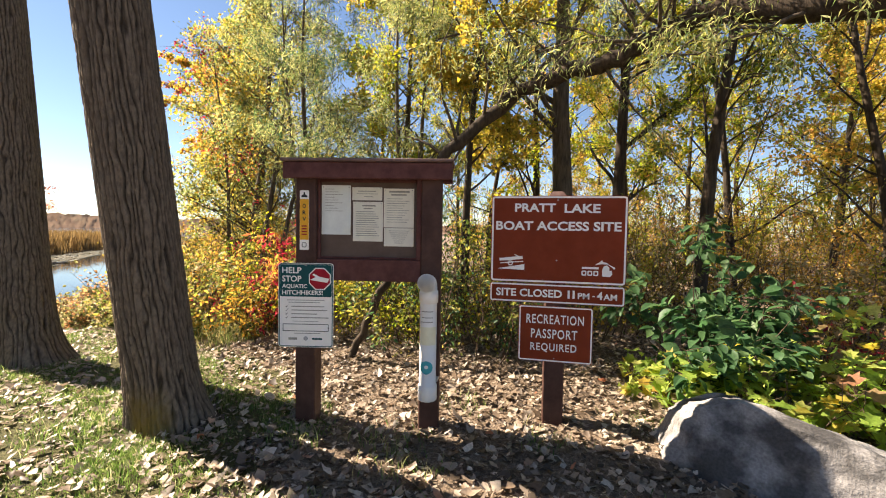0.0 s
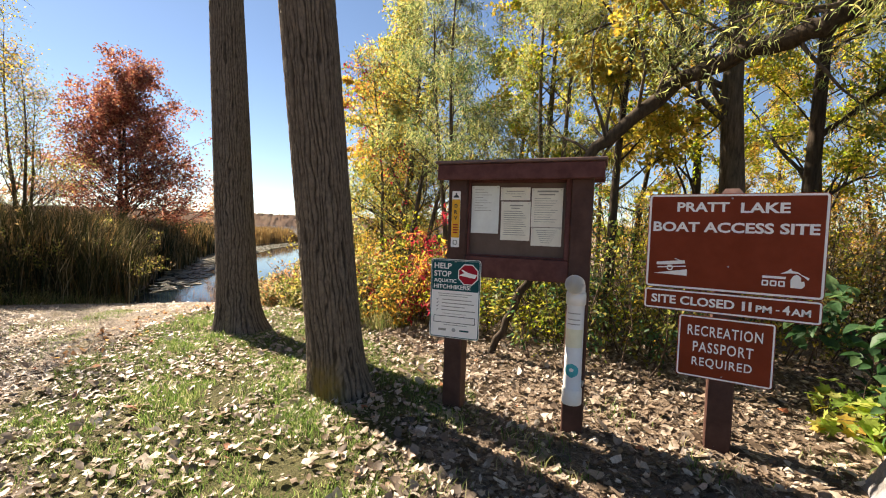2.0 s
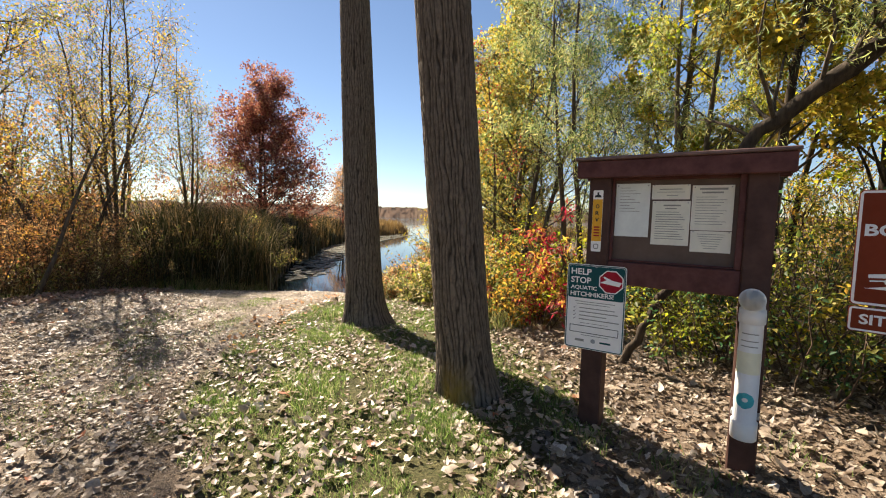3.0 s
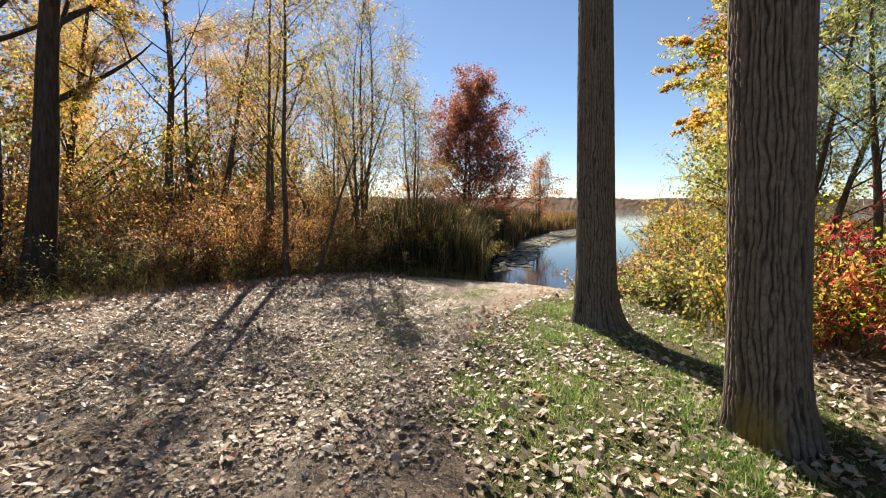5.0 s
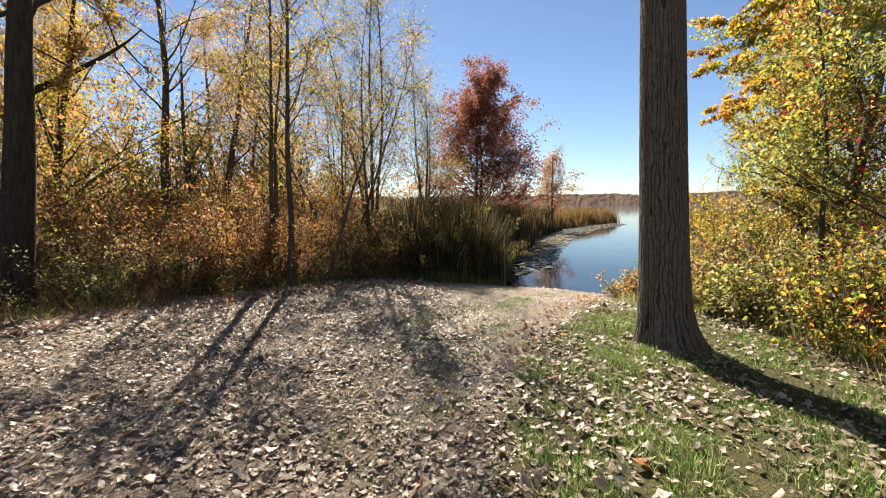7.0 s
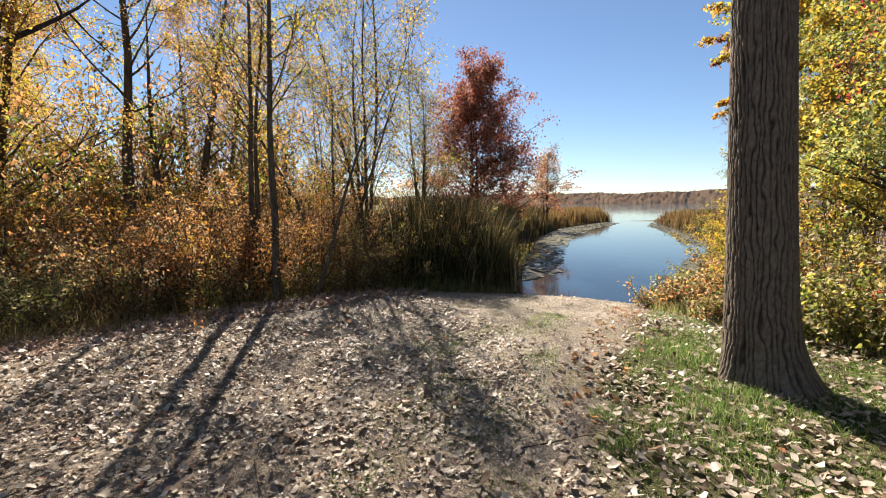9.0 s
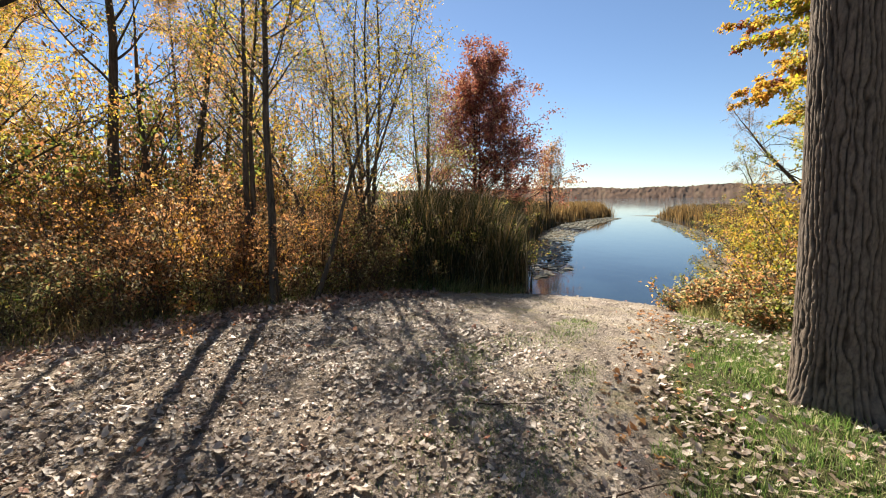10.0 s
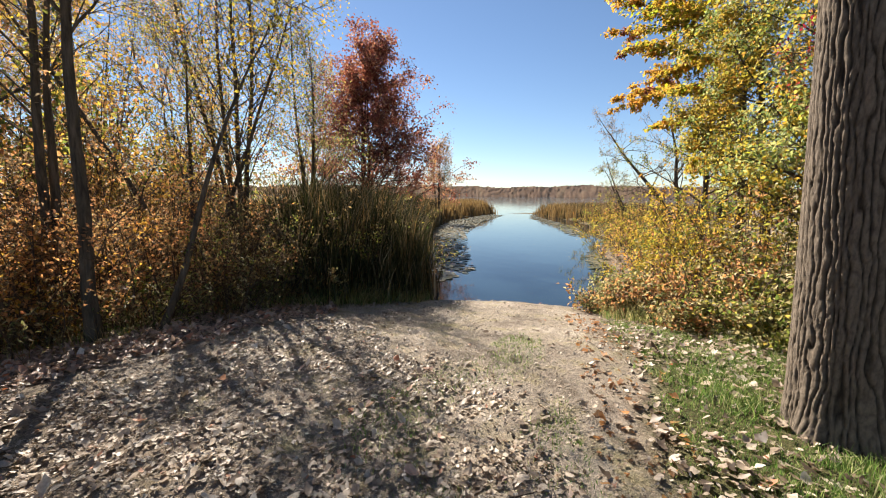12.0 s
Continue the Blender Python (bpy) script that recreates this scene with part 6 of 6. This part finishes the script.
LITTER_WOODS = [(-3.2, 1.2), (-2.0, 0.55), (-1.5, -0.3), (-1.4, -1.2), (-0.8, -2.2), (0.6, -2.9), (3.2, -2.6), (4.5, 0.5), (3.6, 2.6), (1.0, 2.8), (-1.5, 2.2)]
x, y, r = scatter(LITTER_WOODS, 21000, 230)
fallen("leaf_litter", x, y, r, 0.052, M_LITTER_DARK, "thick layer of curled dry leaves under the signs")
x, y, r = scatter(LITTER_WOODS, 3800, 235)
fallen("leaf_litter", x, y, r, 0.055, M_LITTER, "pale curled leaves on top of older litter", 0.016)
x, y, r = scatter(LANE, 70000, 236)
keep = (r.rand(len(x)) < np.clip(0.4 + 0.4 * waves(x, y, 0.7, 43), 0.05, 1)) & (x > -10.2) & (y > -8.0) & (x < 4.0)
fallen("leaf_litter", x[keep], y[keep], r, 0.026, M_LITTER_DARK, "small brown leaf scraps on the lane", 0.003)
x, y, r = scatter(GRASSY, 12500, 231)
keep = r.rand(len(x)) < np.clip(0.62 + 0.4 * waves(x, y, 0.8, 41), 0.15, 1)
fallen("leaf_litter", x[keep], y[keep], r, 0.050, M_LITTER, "pale dry leaves scattered over the grass", 0.012)
x, y, r = scatter(LANE, 32000, 232)
edge = inside_by(LANE, x, y)
keep = (r.rand(len(x)) < np.clip(0.36 + 0.35 * waves(x, y, 0.55, 42) + 0.5 * np.exp(-edge / 0.4) + 0.55 * np.clip((-5.6 - x) / 1.5, 0, 1) * (y < -1.3), 0.08, 1)) & (x > -10.2) & (y > -8.5) & (x < 4.5)
keep &= ~((x < -6.6) & (y > -1.2) & (r.rand(len(x)) < 0.8))
fallen("leaf_litter", x[keep], y[keep], r, 0.046, M_LITTER, "pale dry leaves scattered over the sandy lane")
CARPET = [(-8.7, -2.2), (-7.0, -1.3), (-5.6, -1.2), (-4.2, -1.7), (-2.6, -2.3), (-0.8, -2.7), (-1.0, -7.6), (-6.8, -8.2), (-7.6, -6.4), (-8.3, -4.2)]
x, y, r = scatter(CARPET, 26000, 237)
keep = r.rand(len(x)) < np.clip(0.25 + inside_by(CARPET, x, y) / 1.3 + 0.3 * waves(x, y, 1.5, 46), 0.1, 1) * np.clip(0.45 + 0.6 * waves(x, y, 0.8, 44) + 0.3 * waves(x, y, 3.0, 45) + 0.4 * np.clip((-3.4 - y) / 2, 0, 1) * (x < -4), 0.05, 1)
fallen("leaf_litter", x[keep], y[keep], r, 0.046, M_LITTER, "broken pale leaves carpeting the worn lane", 0.008)
EDGE_LITTER = [(-7.20, -8.60), (-7.30, -6.60), (-7.70, -5.40), (-8.30, -4.00), (-8.70, -2.50), (-9.20, -1.00), (-10.10, -0.80), (-9.80, -2.60), (-9.40, -3.80), (-9.00, -5.60), (-8.60, -7.20), (-8.40, -8.80)]
x, y, r = scatter(EDGE_LITTER, 11000, 233)
fallen("leaf_litter", x, y, r, 0.060, M_LITTER_WARM_LIT, "drift of dry leaves along the lane edge")
SHORE_LITTER = [(-7.3, 1.8), (-5.9, 0.4), (-4.9, -1.0), (-4.2, -1.8), (-5.2, -1.5), (-6.1, -0.4), (-7.0, 0.8), (-8.0, 1.9)]
x, y, r = scatter(SHORE_LITTER, 330, 234)
fallen("leaf_litter", x, y, r, 0.045, M_RUST, "russet and red leaves along the grass edge")


NEAR_LANE = [(-8.6, -1.0), (-6.4, -0.4), (-4.6, -1.5), (-2.6, -2.2), (0.0, -3.0), (-0.4, -5.0), (-6.2, -5.4), (-8.0, -4.2)]
x, y, r = scatter(NEAR_LANE, 26000, 238)
keep = r.rand(len(x)) < np.clip(0.55 + 0.5 * waves(x, y, 1.1, 47), 0.1, 1)
fallen("leaf_litter", x[keep], y[keep], r, 0.019, M_LITTER, "pale chips of broken leaf trodden into the lane", 0.002)


x, y, r = scatter([(-8.6, -1.4), (-6.6, -0.9), (-4.8, -1.8), (-3.0, -2.4), (-2.6, -4.6), (-6.4, -6.0), (-8.0, -4.6)], 17000, 239)
keep = r.rand(len(x)) < np.clip(0.7 + 0.5 * waves(x, y, 0.9, 48), 0.2, 1)
fallen("leaf_litter", x[keep], y[keep], r, 0.033, M_LITTER, "small curled leaves strewn over the dark lane soil", 0.006)


def build_stones():
    x, y, r = scatter([(-9.4, 1.6), (-6.7, 0.9), (-4.7, -1.7), (-2.6, -2.5), (0.5, -3.2), (0.5, -6.5), (-6.8, -7.2), (-9.2, -2.6)], 6000, 240)
    n = len(x)
    base = np.array([(1, 0, 0), (-1, 0, 0), (0, 1, 0), (0, -1, 0), (0, 0, 1), (0, 0, -1)], float)
    tri = np.array([(0, 2, 4), (2, 1, 4), (1, 3, 4), (3, 0, 4), (2, 0, 5), (1, 2, 5), (3, 1, 5), (0, 3, 5)])
    s = 0.0045 * np.exp(r.normal(0, 0.55, n))
    V = base[None] * (s[:, None] * r.uniform(0.6, 1.4, (n, 3)) * (1, 1, 0.6))[:, None] * r.uniform(0.8, 1.2, (n, 6, 1))
    V += np.stack([x, y, ground_z(x, y) + s * 0.2], 1)[:, None]
    F = (tri[None] + (np.arange(n) * 6)[:, None, None]).reshape(-1, 3)
    stuff("gravel", V.reshape(-1, 3), F, M_STONE, "small grey stones in the sand of the lane", "gravel")


build_stones()


def build_pads():
    poly = [(-11.4, 2.3), (-12.8, 3.0), (-16.0, 5.0), (-21.6, 9.2), (-28.6, 16.6), (-34.5, 26.0), (-32.5, 26.0), (-26.0, 17.0), (-19.5, 10.0), (-15.0, 6.2), (-12.0, 3.8)]
    x, y, r = scatter(poly, 2600, 250)
    x2, y2, _ = scatter([(-31.5, 28.8), (-26.0, 24.2), (-19.5, 18.8), (-15.0, 13.4), (-16.5, 14.0), (-21.5, 19.0), (-27.5, 24.0)], 900, 251)
    x3, y3, _ = scatter([(-10.2, 7.2), (-11.5, 9.0), (-12.6, 9.6), (-11.4, 7.8), (-10.4, 6.4)], 110, 252)
    x, y = np.concatenate([x, x2, x3]), np.concatenate([y, y2, y3])
    n, m = len(x), 9
    ang = np.linspace(0.25, 6.03, m)[None] + r.uniform(0, 6.28, n)[:, None]
    R = (r.uniform(0.05, 0.13, n))[:, None] * r.uniform(0.85, 1.1, (n, m))
    tilt = r.normal(0, 0.10, n)[:, None]
    ring = np.stack([x[:, None] + R * np.cos(ang), y[:, None] + R * np.sin(ang), WATER_Z + 0.012 + np.abs(tilt * R * np.cos(ang * 1.0))], -1)
    c = np.stack([x, y, np.full(n, WATER_Z + 0.010)], 1)[:, None]
    V = np.concatenate([c, ring], 1).reshape(-1, 3)
    k = np.arange(n)[:, None] * (m + 1)
    F = np.concatenate([k + [0, i, i + 1] for i in range(1, m)])
    stuff("lily_pads", V, F, M_PAD, "brown-green lily pads floating along the reeds", "lily pads")


build_pads()


def stick(seed, place, length, angle, radius=0.006):
    r = np.random.RandomState(seed)
    w = Wood()
    d = np.array([math.cos(radians(angle)), math.sin(radians(angle)), 0.02])
    s = strand(r, (0, 0, radius), d, length, 7, 0.06, 0)
    s[:, 2] = radius + np.abs(r.normal(0, 0.004, 7))
    w.tube(s, radius * np.linspace(1, 0.45, 7), 6)
    ob = new("fallen_twig", w.mesh("fallen_twig", M_TWIG))
    ob.location = (*place, gz(*place) + 0.004)
    tagged(ob, "dry fallen twig on the sandy lane", "twig", "twigs on the lane")


for k, (x, y, ln, a) in enumerate([(-4.55, -2.15, 0.5, 75), (-4.1, -2.65, 0.45, 20), (-5.6, -2.2, 0.5, 60), (-3.0, -3.1, 0.35, 140), (-5.0, -3.6, 0.4, 10), (-3.7, -1.9, 0.3, 100), (-6.3, -1.4, 0.45, 170), (0.0, -1.25, 0.45, 70)]):
    stick(300 + k, (x, y), ln, a)
